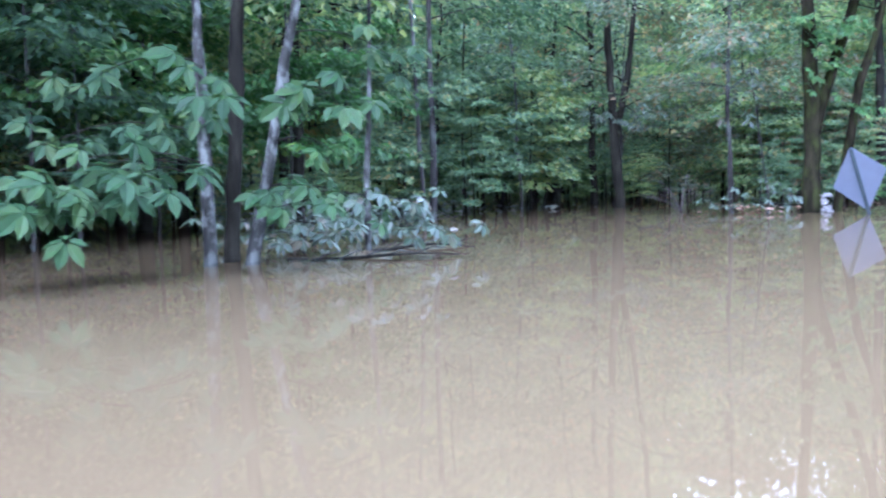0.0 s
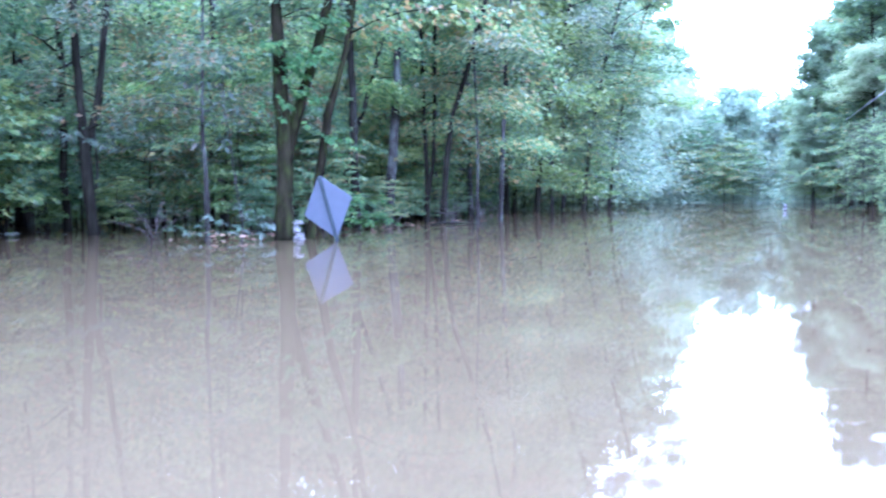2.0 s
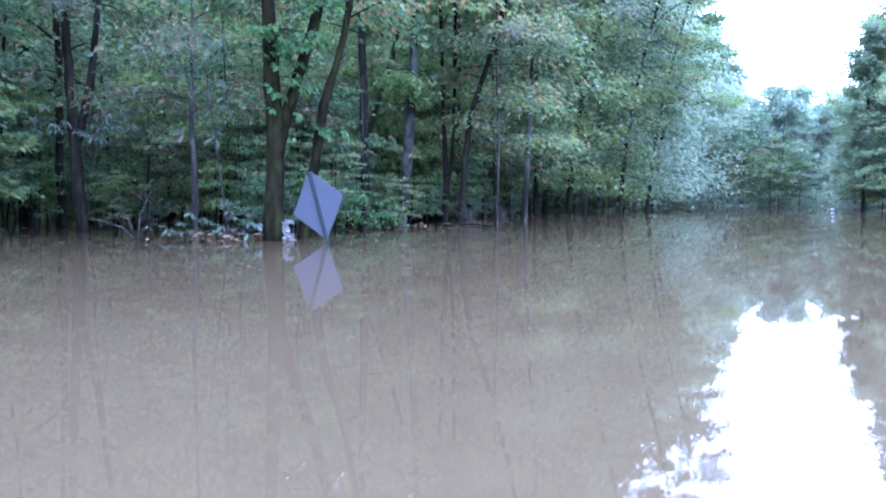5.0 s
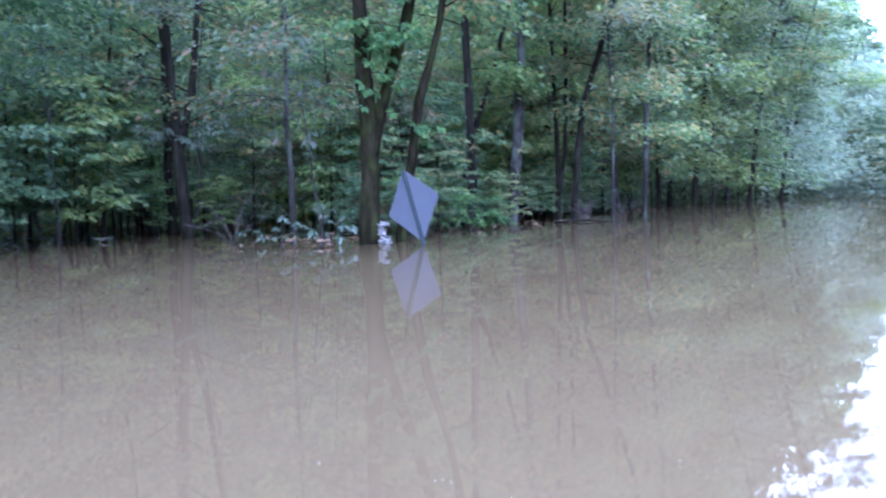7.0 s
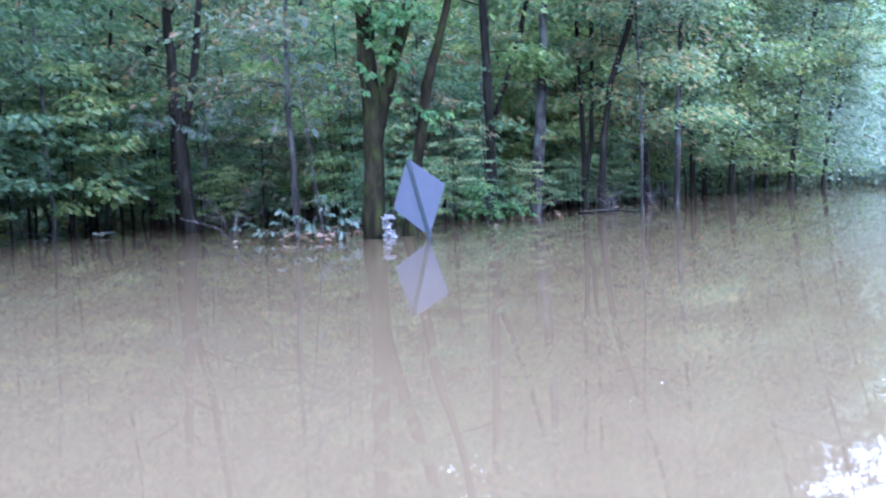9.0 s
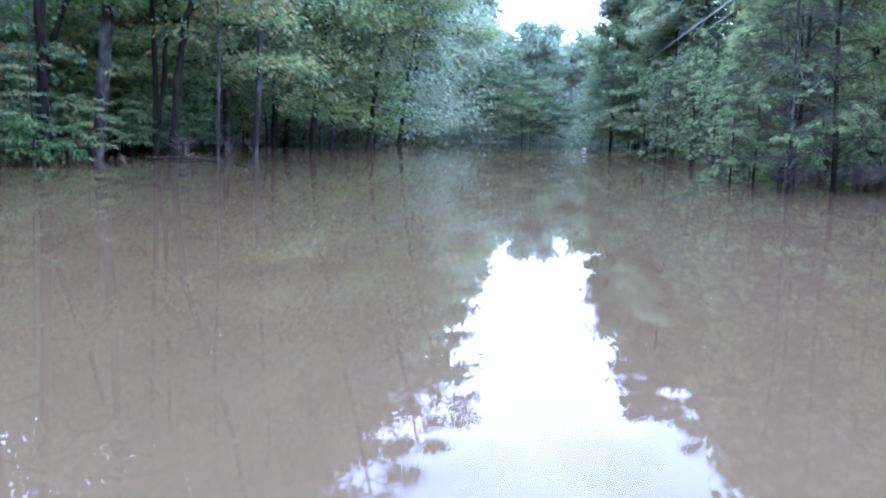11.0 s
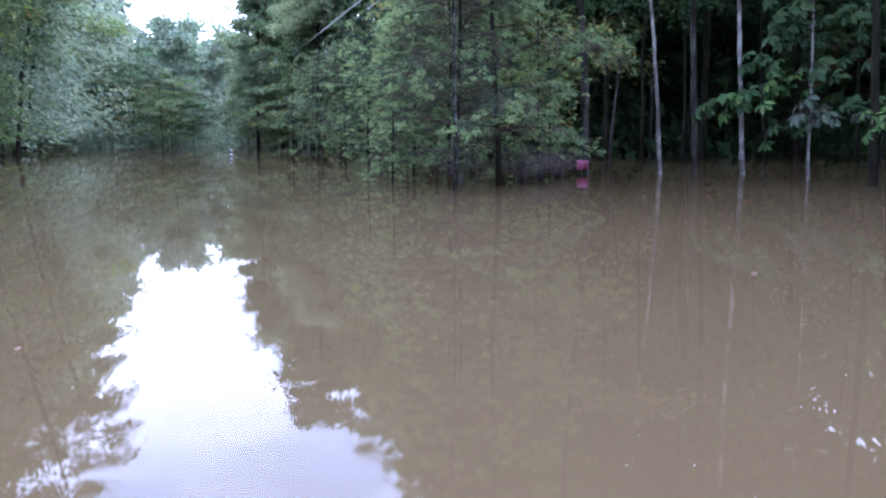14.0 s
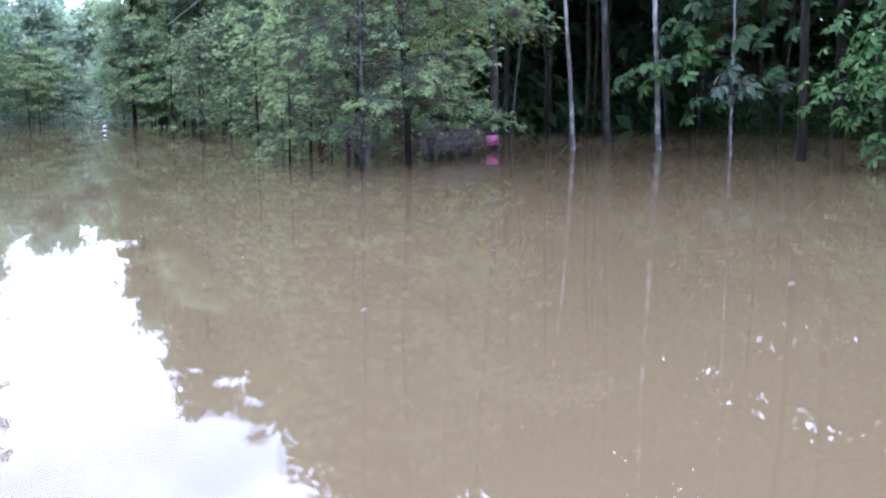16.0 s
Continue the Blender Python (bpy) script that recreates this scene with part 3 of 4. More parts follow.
own_tree("forest_tree", "grey tree trunk deep in the flooded wood", 22.5, 17.5, 0.17, [(0, 0, 0), (-.05, 0, 4), (-.2, 0, 5)], BARK_GREY, LEAF_SPRAY, top=15, base=4, leaves=4500, seed=23)

lt = own_tree("forked_tree", "twin lichen-grey stems with large drooping leaves in the flooded wood", 12.2, 12.1, 0.085, [(0, 0, 0), (.03, 0, 1.6), (.0, .05, 3.4)], BARK_GREY, LEAF_SHADE, top=13,
              forks=[([(-.15, -.1, -.3), (-.25, -.15, 1.6), (-.3, -.2, 3.4)], .055)], base=3.6, crown=2.6, boughs=12, leaves=4500, seed=24)
for i, (e, z, n) in enumerate([((-.9, -1.0, .75), 1.2, 10), ((-1.2, -1.3, 1.25), 1.7, 10), ((-.7, -1.3, 1.0), 1.5, 9), ((-1.3, -.8, 1.8), 2.2, 9), ((-.8, -1.5, 2.3), 2.7, 10), ((-1.4, -1.2, 2.8), 3.1, 10), ((-.3, -1.2, 2.9), 3.2, 9), ((.3, -.9, 2.4), 2.8, 8)]):
    broad_bough(lt, (-.1, -.05, z), e, n + 5, 0.13, LEAF_SPRAY, BARK_DARK, 540 + i, spread=.24, light=(0.4, -0.5))
# tall trees that lean out over the drowned road
def lacy_tree(label, u, v, shape, top, base, crown, boughs, per_clump, leaf, foliage, seed, radius=0.13, bark=None):
    """A tall tree whose boughs fork upward and end in small loose clumps of leaves, with gaps between them."""
    bark = bark or BARK_DARK
    ob = tagged(new("leaning_tree"), label, "tree", "woodland trees")
    ob.location = at(u, v)
    rng = random.Random(seed)
    rs = np.random.RandomState(seed)
    stem = [Vector((0, 0, -0.4))] + [Vector(p) for p in shape]
    part("trunk", stem_tube(stem, radius, radius * 0.3, seed=seed), bark, ob)
    anchors, ways = [], []
    for i in range(boughs):
        z = base + (top - base) * (i + rng.random()) / boughs
        ln = crown * rng.uniform(0.5, 1.15) * (1.0 - 0.45 * ((z - base) / (top - base)) ** 2)
        yaw = i * 2.4 + rng.uniform(-.5, .5)
        b = limb(rng, along(stem, z), yaw, ln, rng.uniform(0.3, 1.2), rng.uniform(-.2, .5), 5)
        wood = [tube(b, [0.028 * (1 - k / 6) + 0.005 for k in range(6)], 5)]
        for k in range(2, 6):
            w = b[k] - b[k - 1]
            for s in (-1, 0, 1):
                tw = limb(rng, b[k], math.atan2(w.y, w.x) + s * rng.uniform(.5, 1.3), ln * rng.uniform(.12, .34), rng.uniform(-.2, 1.0), rng.uniform(0, .6), 3)
                wood.append(tube(tw, [0.009, 0.007, 0.005, 0.003], 3))
                anchors.append(list(tw[-1])); ways.append(list(w))
                if rng.random() < .5:
                    anchors.append(list(tw[1])); ways.append(list(w))
        part("bough", joined(wood), bark, ob)
    part("crown", scatter_leaves(rs, np.array(anchors), np.array(ways), per_clump * len(anchors), leaf, 0.20, 0.17, tilt=0.9, clump=1.2), foliage, ob, smooth=False)
    return ob


# Farthest crown gets the brighter leaf colour, in place of light and haze there.
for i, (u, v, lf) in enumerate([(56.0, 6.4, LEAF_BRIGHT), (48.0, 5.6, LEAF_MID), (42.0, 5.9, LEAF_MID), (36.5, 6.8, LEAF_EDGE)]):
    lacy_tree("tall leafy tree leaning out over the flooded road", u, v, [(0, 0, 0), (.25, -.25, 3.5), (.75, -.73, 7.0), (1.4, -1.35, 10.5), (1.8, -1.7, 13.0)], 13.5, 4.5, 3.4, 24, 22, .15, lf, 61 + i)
for i, (u, v, h, c, b) in enumerate([(40.5, -8.9, 12.0, 2.3, 6.4), (47.0, -8.6, 14.0, 2.6, 6.4), (35.5, -8.9, 10.0, 1.8, 5.8)]):
    lacy_tree("tall tree with a high leafy crown above the cedars", u, v, [(0, 0, 0), (-.1, .1, 3.5), (-.3, .3, 7.0), (-.5, .5, h)], h, b, c, 26, 26, .16, LEAF_MID, 171 + i)
# vine-hung tree at the far bend, and a pale-leaved neighbour
lacy_tree("tall tree wrapped in pale green hanging vines", 52.0, -3.8, [(0, 0, 0), (.1, 0, 4.0), (.1, -.15, 7.0), (.3, -.4, 9.8)], 9.8, 0.8, 1.3, 54, 48, .13, LEAF_VINE, 181)
lacy_tree("tall tree with a high leafy crown above the cedars", 47.5, -6.0, [(0, 0, 0), (.1, .1, 4.0), (0, .2, 8.0), (-.1, .2, 13.0)], 13.0, 4.0, 2.1, 50, 30, .16, LEAF_MID, 183)
lacy_tree("tree with a rounded clump of light green leaves", 45.0, -5.7, [(0, 0, 0), (.1, .1, 3.5), (0, .2, 7.6)], 7.6, 5.0, 1.5, 16, 50, .12, LEAF_VINE, 182, 0.09)
for i, (u, v, h, lf) in enumerate([(28.6, -6.0, 4.2, LEAF_MID), (31.5, -5.6, 3.6, LEAF_MID), (35.0, -5.0, 3.2, LEAF_EDGE)]):
    lacy_tree("leafy young tree rising behind the cedars", u, v, [(0, 0, 0), (.05, .05, h * .4), (-.1, .1, h)], h, 0.5, 1.3, 26, 20, .12, lf, 191 + i, 0.04)
# understorey behind the edge stems; the bright greens stand in for light reaching in
for i, (u, v, h) in enumerate([(25.9, 9.3, 5.5), (27.4, 10.4, 6.2), (28.6, 9.6, 6.0), (30.6, 11.2, 6.5), (23.5, 10.6, 5.8), (21.0, 10.2, 5.0),
                              (5.6, 11.9, 4.4), (7.1, 12.6, 4.6), (8.6, 11.4, 4.8), (4.6, 10.9, 4.2)]):
    own_tree("slender_tree", "leafy young tree with bright green layered sprays", u, v, 0.04, [(0, 0, 0), (.05, 0, 1.5), (.0, .08, 3.2)], BARK_GREY, (LEAF_BRIGHT, LEAF_MID, LEAF_BRIGHT, LEAF_RUSTY, LEAF_BRIGHT, LEAF_SPRAY, LEAF_FRESH, LEAF_FRESH, LEAF_FRESH, LEAF_SHADE)[i], top=h, base=1.2, crown=1.9, boughs=14, leaves=3600, leaf=.16, seed=66 + i, flat=.07)

# far side: pale saplings against the dark wood
own_tree("slender_tree", "thin white-barked tree trunk against the dark wood", 22.53, -8.32, 0.046, [(0, 0, 0), (-.02, .06, 1.22), (-.05, .15, 2.53), (-.1, .3, 4.0)], BARK_WHITE, LEAF_SHADE, top=10, base=4.5, crown=1.8, leaves=2500, seed=31)
own_tree("forest_tree", "grey-brown tree trunk at the edge of the dark wood", 23.1, -9.3, 0.075, [(0, 0, 0), (-.01, .05, 1.45), (-.02, .1, 2.6)], BARK_GREY, LEAF_SHADE, top=14, base=5, leaves=4500, seed=32)
own_tree("slender_tree", "pale grey tree trunk at the edge of the dark wood", 21.74, -9.4, 0.056, [(0, 0, 0), (-.01, .05, 1.1), (-.02, .12, 2.5)], BARK_WHITE, LEAF_SHADE, top=13, base=4.5, crown=2.4, leaves=4000, seed=33)
rd = own_tree("broad_leaved_sapling", "thin pale sapling with large drooping glossy leaves", 19.97, -9.37, 0.034, [(0, 0, 0), (0, 0, .75), (0, 0, 1.9), (.03, .02, 3.4)], BARK_WHITE, LEAF_BROAD, top=4.5, boughs=3, base=3, crown=.8, leaves=200, leaf=.2, seed=34, category="sapling")
for i, (e, z, n, ln) in enumerate([((.15, -.35, 1.0), 1.25, 8, .24), ((.3, -.6, 1.2), 1.4, 7, .22), ((-.05, .1, 1.05), 1.3, 7, .24), ((-.45, 1.0, 1.25), 1.5, 8, .22), ((-.6, 1.5, 1.1), 1.6, 8, .22), ((-.3, .6, .75), 1.1, 5, .2),
                                   ((-.4, .9, 1.9), 2.0, 8, .22), ((-.2, .5, 1.6), 1.8, 8, .24), ((.1, -.2, 1.75), 1.9, 7, .24), ((.35, -.8, 2.0), 2.1, 8, .22), ((.1, .3, 2.3), 2.3, 8, .24), ((-.3, .7, 2.5), 2.6, 8, .24), ((.3, -.7, 2.7), 2.7, 8, .22), ((-.1, .1, 2.9), 2.9, 8, .24)]):
    # Low boughs are coloured for sky sheen, the upper ones for shade.
    broad_bough(rd, (0, 0, z), e, n, ln, LEAF_PALE if i in (0, 2) else LEAF_FRESH if i in (3, 7) else LEAF_SHADE if i > 7 else LEAF_BROAD, BARK_PALE, 400 + i, spread=0.2, leaflets=6, ratio=.55, light=(-0.55, 0.54))
own_tree("forest_tree", "dark grey tree trunk inside the dark wood", 18.42, -9.25, 0.08, [(0, 0, 0), (0, .03, 1.3), (0, .05, 2.2)], BARK_DARK, LEAF_SHADE, top=14, base=4.8, leaves=4500, seed=35)
own_tree("forest_tree", "grey tree trunk with a pink tag near its foot", 22.9, -7.14, 0.085, [(0, 0, 0), (-.01, .03, 1.4), (-.03, .09, 2.7)], BARK_GREY, LEAF_MID, top=14, base=2.0, crown=2.2, leaves=5000, seed=36)


def right_bush(u, v, seed, height, reach, foliage, n, leafn, ln, light=(-0.55, 0.54), label="leafy sapling with broad bright green leaves over the water", low=.12):
    ob = own_tree("broad_leaved_sapling", label, u, v, 0.03, [(0, 0, 0), (.03, .02, height * .5), (.0, .05, height)], BARK_GREY, None, top=height, seed=seed, category="sapling")
    rng = random.Random(seed)
    for i in range(n):
        z = height * (low + 0.85 * i / n)
        a = i * 2.4
        r = reach * rng.uniform(.55, 1.1)
        broad_bough(ob, (0, 0, z), (math.cos(a) * r, math.sin(a) * r, max(.15, z - rng.uniform(-.15, .3))), leafn, ln, foliage, BARK_GREY, seed * 10 + i, spread=.2, leaflets=5, ratio=.5, light=light)


right_bush(16.5, -8.9, 41, 2.05, 1.05, LEAF_FRESH, 22, 12, .14, low=.2)
right_bush(15.2, -8.35, 42, 0.9, 0.7, LEAF_PALE, 7, 8, .17, low=.3)
right_bush(21.9, -5.9, 43, 4.2, 0.62, LEAF_BRIGHT, 34, 15, .10, low=.14)
right_bush(15.1, 7.2, 44, 0.45, 0.5, LEAF_PALE, 4, 4, .15, (0.3, -0.3), "low shrub with pale glossy leaves at the water line")
right_bush(15.0, 7.8, 45, 0.3, 0.45, LEAF_PALE, 3, 4, .14, (0.3, -0.3), "low shrub with pale glossy leaves at the water line")
right_bush(19.6, 7.0, 46, 0.9, 0.7, LEAF_FRESH, 9, 9, .14, (0.5, -0.5), "low leafy shrub at the edge of the flooded wood")
right_bush(6.0, 7.6, 48, 0.5, 0.75, LEAF_PALE, 8, 8, .17, (0.3, -0.3), "low shrub with pale glossy leaves at the water line")
right_bush(7.6, 8.2, 47, 0.5, 0.7, LEAF_PALE, 8, 8, .16, (0.3, -0.3), "low shrub with pale glossy leaves at the water line")


# ---------------------------------------------------------------- cedars
def cedar(name, seed, height, radius, crown, sprays, bark, low=0.25):
    """A broad ragged cedar: boughs rise, then droop, hung with feathery sprays; bare brown twigs inside."""
    ob = tagged(new(name), "feathery dull green cedar with low sweeping boughs over the water", "cedar", "cedars by the water")
    rng = random.Random(seed)
    rs = np.random.RandomState(seed)
    stem = trunk_line(rng, height, (0, 0), 0.05)
    n = len(stem)
    part("trunk", tube(stem, [radius * (1 - 0.9 * i / (n - 1)) + 0.006 for i in range(n)], 9, 0.08, rng), bark, ob)
    wood, dead = [], []
    anchors, ways, tips, tipways = [], [], [], []
    boughs = 46
    for i in range(boughs):
        f = (i + rng.random()) / boughs
        z = low + (height - low) * f
        ln = crown * (1 - f) ** 0.6 * rng.uniform(0.45, 1.25) + 0.2
        b = limb(rng, along(stem, z), i * 2.4 + rng.uniform(-.6, .6), ln, rng.uniform(.1, 1.1), rng.uniform(.1, .9), 6)
        for p in b:
            p.z = max(p.z, 0.05)
        wood.append(tube(b, [0.010 * (1 - k / 7.5) * (1.2 - f) + .003 for k in range(7)], 4))
        for k in range(1, 7):
            w = b[k] - b[k - 1]
            for s in (-1, 1, 0):
                tw = limb(rng, b[k], math.atan2(w.y, w.x) + s * rng.uniform(.4, 1.1), (ln * .16 + .2) * rng.uniform(.5, 1.5), rng.uniform(-.3, 1.2), rng.uniform(.2, .9), 4)
                if k <= 3 and z < height * .55:
                    dead.append(tube(tw, [.006, .005, .004, .003, .002], 3))
                    if rng.random() < .7:
                        continue
                for m, (p, q) in enumerate(zip(tw, tw[1:])):
                    if k >= 4 and m >= 2:
                        tips.append(list(q)); tipways.append(list(q - p))
                    else:
                        anchors.append(list(q)); ways.append(list(q - p))
    tagged(part("branchwork", joined(wood), TWIG_BROWN, ob), kind="stuff")
    tagged(part("dead_wood", joined(dead), TWIG_BROWN, ob, "bare brown inner twigs"), kind="stuff")
    an, wa = np.array(anchors), np.array(ways)
    part("crown", scatter_leaves(rs, an, wa, sprays, 0.080, 0.050, 0.034, droop=0.25, tilt=1.2, ratio=0.22, clump=0.45), NEEDLE, ob, smooth=False)
    part("new_growth", scatter_leaves(rs, np.array(tips), np.array(tipways), sprays // 2, 0.090, 0.032, 0.024, droop=0.4, tilt=0.8, ratio=0.2, clump=0.45), NEEDLE_TIP, ob, "lighter green young sprays", smooth=False)
    return ob


c1 = cedar("cedar_tree", 71, 6.4, 0.046, 1.6, 17000, BARK_DARK, 0.4)
c2 = cedar("cedar_tree", 72, 7.4, 0.034, 1.7, 18000, BARK_PALE, 0.45)
place(c1, 20.2, -4.7, 0.4)
place(c2, 19.4, -3.85, 1.3, 0.85)
for ob, u, v, turn, size in [(c1, 22.1, -4.6, 3.1, 1.0), (c1, 21.3, -3.45, 2.2, 0.36), (c1, 23.6, -4.3, 2.2, 0.58), (c2, 25.8, -4.7, 3.9, 0.60), (c1, 28.2, -4.4, 5.0, 0.58), (c2, 30.8, -4.3, 0.6, 0.52),
                             (c1, 33.4, -4.0, 1.7, 0.50), (c2, 36.0, -4.0, 2.9, 0.46), (c1, 24.6, -5.2, 4.4, 0.9), (c2, 27.0, -6.4, 5.4, 0.8)]:
    copy_at(ob, u, v, turn, size)

# ---------------------------------------------------------------- the sign, seen from behind
def road_sign():
    view = Vector((0.235, 0.972, 0)).normalized()
    side = Vector((view.y, -view.x, 0))
    w = (side * 0.302 - view * 0.336 + Vector((0, 0, 0.132))).normalized()
    h = -side * 0.117 + view * 0.083 + Vector((0, 0, 0.45))
    h = (h - w * h.dot(w)).normalized()
    n = w.cross(h)
    if n.dot(view) > 0:
        n = -n
    centre = Vector((K * 6.575, K * 14.99, K * 0.530))
    ob = tagged(new("road_sign"), "bent diamond road sign seen from its bare grey back", "road sign")
    ob.location = (centre.x, centre.y, 0)
    o = Vector((0, 0, centre.z))
    s, r = 0.422, 0.055
    bm = bmesh.new()
    ring = []
    for cx, cy, a0 in ((1, 1, 0), (-1, 1, 90), (-1, -1, 180), (1, -1, 270)):
        for k in range(6):
            a = radians(a0 + 18 * k)
            x, y = cx * (s - r) + r * math.cos(a), cy * (s - r) + r * math.sin(a)
            x, y = (x - y) / math.sqrt(2), (x + y) / math.sqrt(2)
            ring.append(bm.verts.new(o + w * x + h * y))
    bm.faces.new(ring)
    res = bmesh.ops.extrude_face_region(bm, geom=list(bm.faces))
    for g in res["geom"]:
        if isinstance(g, bmesh.types.BMVert):
            g.co -= n * 0.004
    bmesh.ops.recalc_face_normals(bm, faces=list(bm.faces))
    plate = part("plate", bm, METAL_BACK, ob, "bare grey metal sheet", smooth=False)
    # channel-section post along the back
    bm = bmesh.new()
    prof = [(-.040, .004), (-.022, .006), (-.020, .034), (.020, .034), (.022, .006), (.040, .004), (.040, .001), (-.040, .001)]
    rings = []
    for y in (0.56, -1.15):
        rings.append([bm.verts.new(o + w * px + n * py + h * y) for px, py in prof])
    for k in range(8):
        bm.faces.new((rings[0][k], rings[0][(k + 1) % 8], rings[1][(k + 1) % 8], rings[1][k]))
    bm.faces.new(rings[0])
    bm.faces.new(rings[1][::-1])
    bmesh.ops.recalc_face_normals(bm, faces=list(bm.faces))
    part("post", bm, POST_STEEL, ob, "dull green steel channel post", smooth=False)
    for y in (0.36, -0.28):
        v, f = tube([o + h * y + n * 0.032, o + h * y + n * 0.046], [0.012, 0.011], 6)
        part("bolt", (v, f), POST_STEEL, ob, smooth=False)


road_sign()


# ---------------------------------------------------------------- marker, tag, cables, debris
def marker_post():
    ob = tagged(new("marker_post"), "short black and white banded marker post in flood water", "marker post")
    ob.location = at(38.5, -1.97)
    part("post", tube([(0, 0, -.4), (0, 0, .24)], [.06, .06], 12), BLACK_PLASTIC, ob)
    part("band", tube([(0, 0, .03), (0, 0, .10)], [.064, .064], 12), WHITE_PLASTIC, ob, "white reflective band")
    part("cap", tube([(0, 0, .19), (0, 0, .23), (0, 0, .25)], [.064, .062, .03], 12), WHITE_PLASTIC, ob, "white cap")


marker_post()


def pink_tag():
    ob = tagged(new("marking_tape"), "bright pink marking tape tied round a tree trunk", "tape")
    ob.location = at(22.85, -6.99)
    rng = random.Random(3)
    ring = [(math.cos(a) * 0.10, math.sin(a) * 0.10) for a in [k * math.pi / 8 for k in range(16)]]
    v, f = [], []
    for r in (1.0, 1.06):
        for z in (0.09, 0.25):
            v += [(x * r - 0.02, y * r - 0.08, z + rng.uniform(-.012, .012)) for x, y in ring]
    for k in range(16):
        q = (k + 1) % 16
        f += [(32 + k, 32 + q, 48 + q, 48 + k), (q, k, 16 + k, 16 + q), (16 + k, 48 + k, 48 + q, 16 + q), (k, q, 32 + q, 32 + k)]
    part("loop", (v, f), PINK, ob)
    part("tail", tube([(-.12, -.1, .25), (-.14, -.12, .18), (-.13, -.12, .08)], [.025, .02, .015], 4), PINK, ob)


pink_tag()


def cables():
    low = Vector((42.0, 35.4, 4.08))
    high = Vector((37.23, 27.49, 5.8))
    d = high - low
    for start, dz, r in ((-0.08, 0.0, 0.022), (0.85, -0.5, 0.009)):
        a = low + Vector((0, 0, dz))
        pts = [a + d * (start + (2.2 - start) * k / 4) for k in range(5)]
        ob = new("cable", mesh_of("cable", *tube(pts, [r] * 5, 6), CABLE))
        tagged(ob, "pale weathered guy cable slanting up into the trees", "cable", "guy cables")


cables()


def fallen_branch(u, v, turn, length, seed, label):
    rng = random.Random(seed)
    ob = tagged(new("fallen_branch"), label, "branch", "fallen branches")
    ob.matrix_basis = Matrix.Translation(at(u, v)) @ Matrix.Rotation(turn, 4, "Z")
    line = [Vector((length * t, rng.uniform(-.05, .05), 0.012 + 0.03 * math.sin(5 * t + seed))) for t in (0, .15, .3, .45, .6, .75, .9, 1)]
    part("stem", tube(line, [0.022 * (1 - t) + .006 for t in (0, .15, .3, .45, .6, .75, .9, 1)], 6, .1, rng), BARK_DARK, ob)
    for k in range(5):
        p = line[1 + k]
        part("twig", tube([p, p + Vector((.16, rng.uniform(-.2, .2), .06)), p + Vector((.36, rng.uniform(-.35, .35), rng.uniform(.0, .18)))], [.009, .007, .003], 4), BARK_GREY, ob)


fallen_branch(5.3, 6.9, -0.15, 1.8, 4, "thin bare branch floating beside slender tree trunks")
fallen_branch(6.4, 7.0, 0.2, 1.2, 5, "thin pale branch floating on flood water")
fallen_branch(22.6, 6.5, -0.4, 1.6, 6, "bare twiggy branch caught at the wood's edge")
fallen_branch(18.2, 8.9, -0.4, 1.8, 8, "bare twiggy branch caught at the wood's edge")
fallen_branch(24.8, -6.4, -1.2, 1.7, 7, "grey dead branch lying on flood water")


def dead_brush(u, v, seed, height, twigs, label):
    """A leafless bush: thin crooked grey twigs from one foot."""
    rng = random.Random(seed)
    ob = tagged(new("dead_bush"), label, "dead bush", "dead bushes")
    ob.location = at(u, v)
    for k in range(twigs):
        a, r = rng.uniform(0, 6.28), height * rng.uniform(.5, 1.3)
        d = Vector((math.cos(a), math.sin(a), 0))
        tip = height * rng.uniform(.4, 1.1)
        line = [Vector((0, 0, -.1)), d * r * .25 + Vector((0, 0, tip * .45)), d * r * .6 + Vector((rng.uniform(-.08, .08), rng.uniform(-.08, .08), tip * .8)), d * r + Vector((rng.uniform(-.1, .1), rng.uniform(-.1, .1), tip))]
        tw = part("twig", tube(line, [.010, .008, .005, .003], 4), TWIG_GREY, ob)
        for q in range(3):
            p = line[1].lerp(line[3], .25 + .25 * q)
            part("side_twig", tube([p, p + Vector((rng.uniform(-.2, .2), rng.uniform(-.2, .2), rng.uniform(0, .12))), p + Vector((rng.uniform(-.4, .4), rng.uniform(-.4, .4), rng.uniform(-.05, .2)))], [.005, .004, .002], 3), TWIG_GREY, tw)


for i, (u, v, h, n) in enumerate([(22.6, -6.1, .45, 30), (21.3, -5.7, .42, 34), (21.8, -6.2, .5, 30), (20.7, -5.2, .36, 26), (20.8, -4.3, .35, 14), (25.0, -4.0, .35, 10), (24.0, 6.3, .7, 9), (22.2, 7.2, .6, 8), (26.4, 6.2, .6, 8), (18.4, 8.2, .5, 8), (15.4, 9.0, .9, 6), (20.3, 8.2, 1.0, 6)]):
    dead_brush(u, v, 700 + i, h, n, "leafless grey twiggy bush half under flood water")


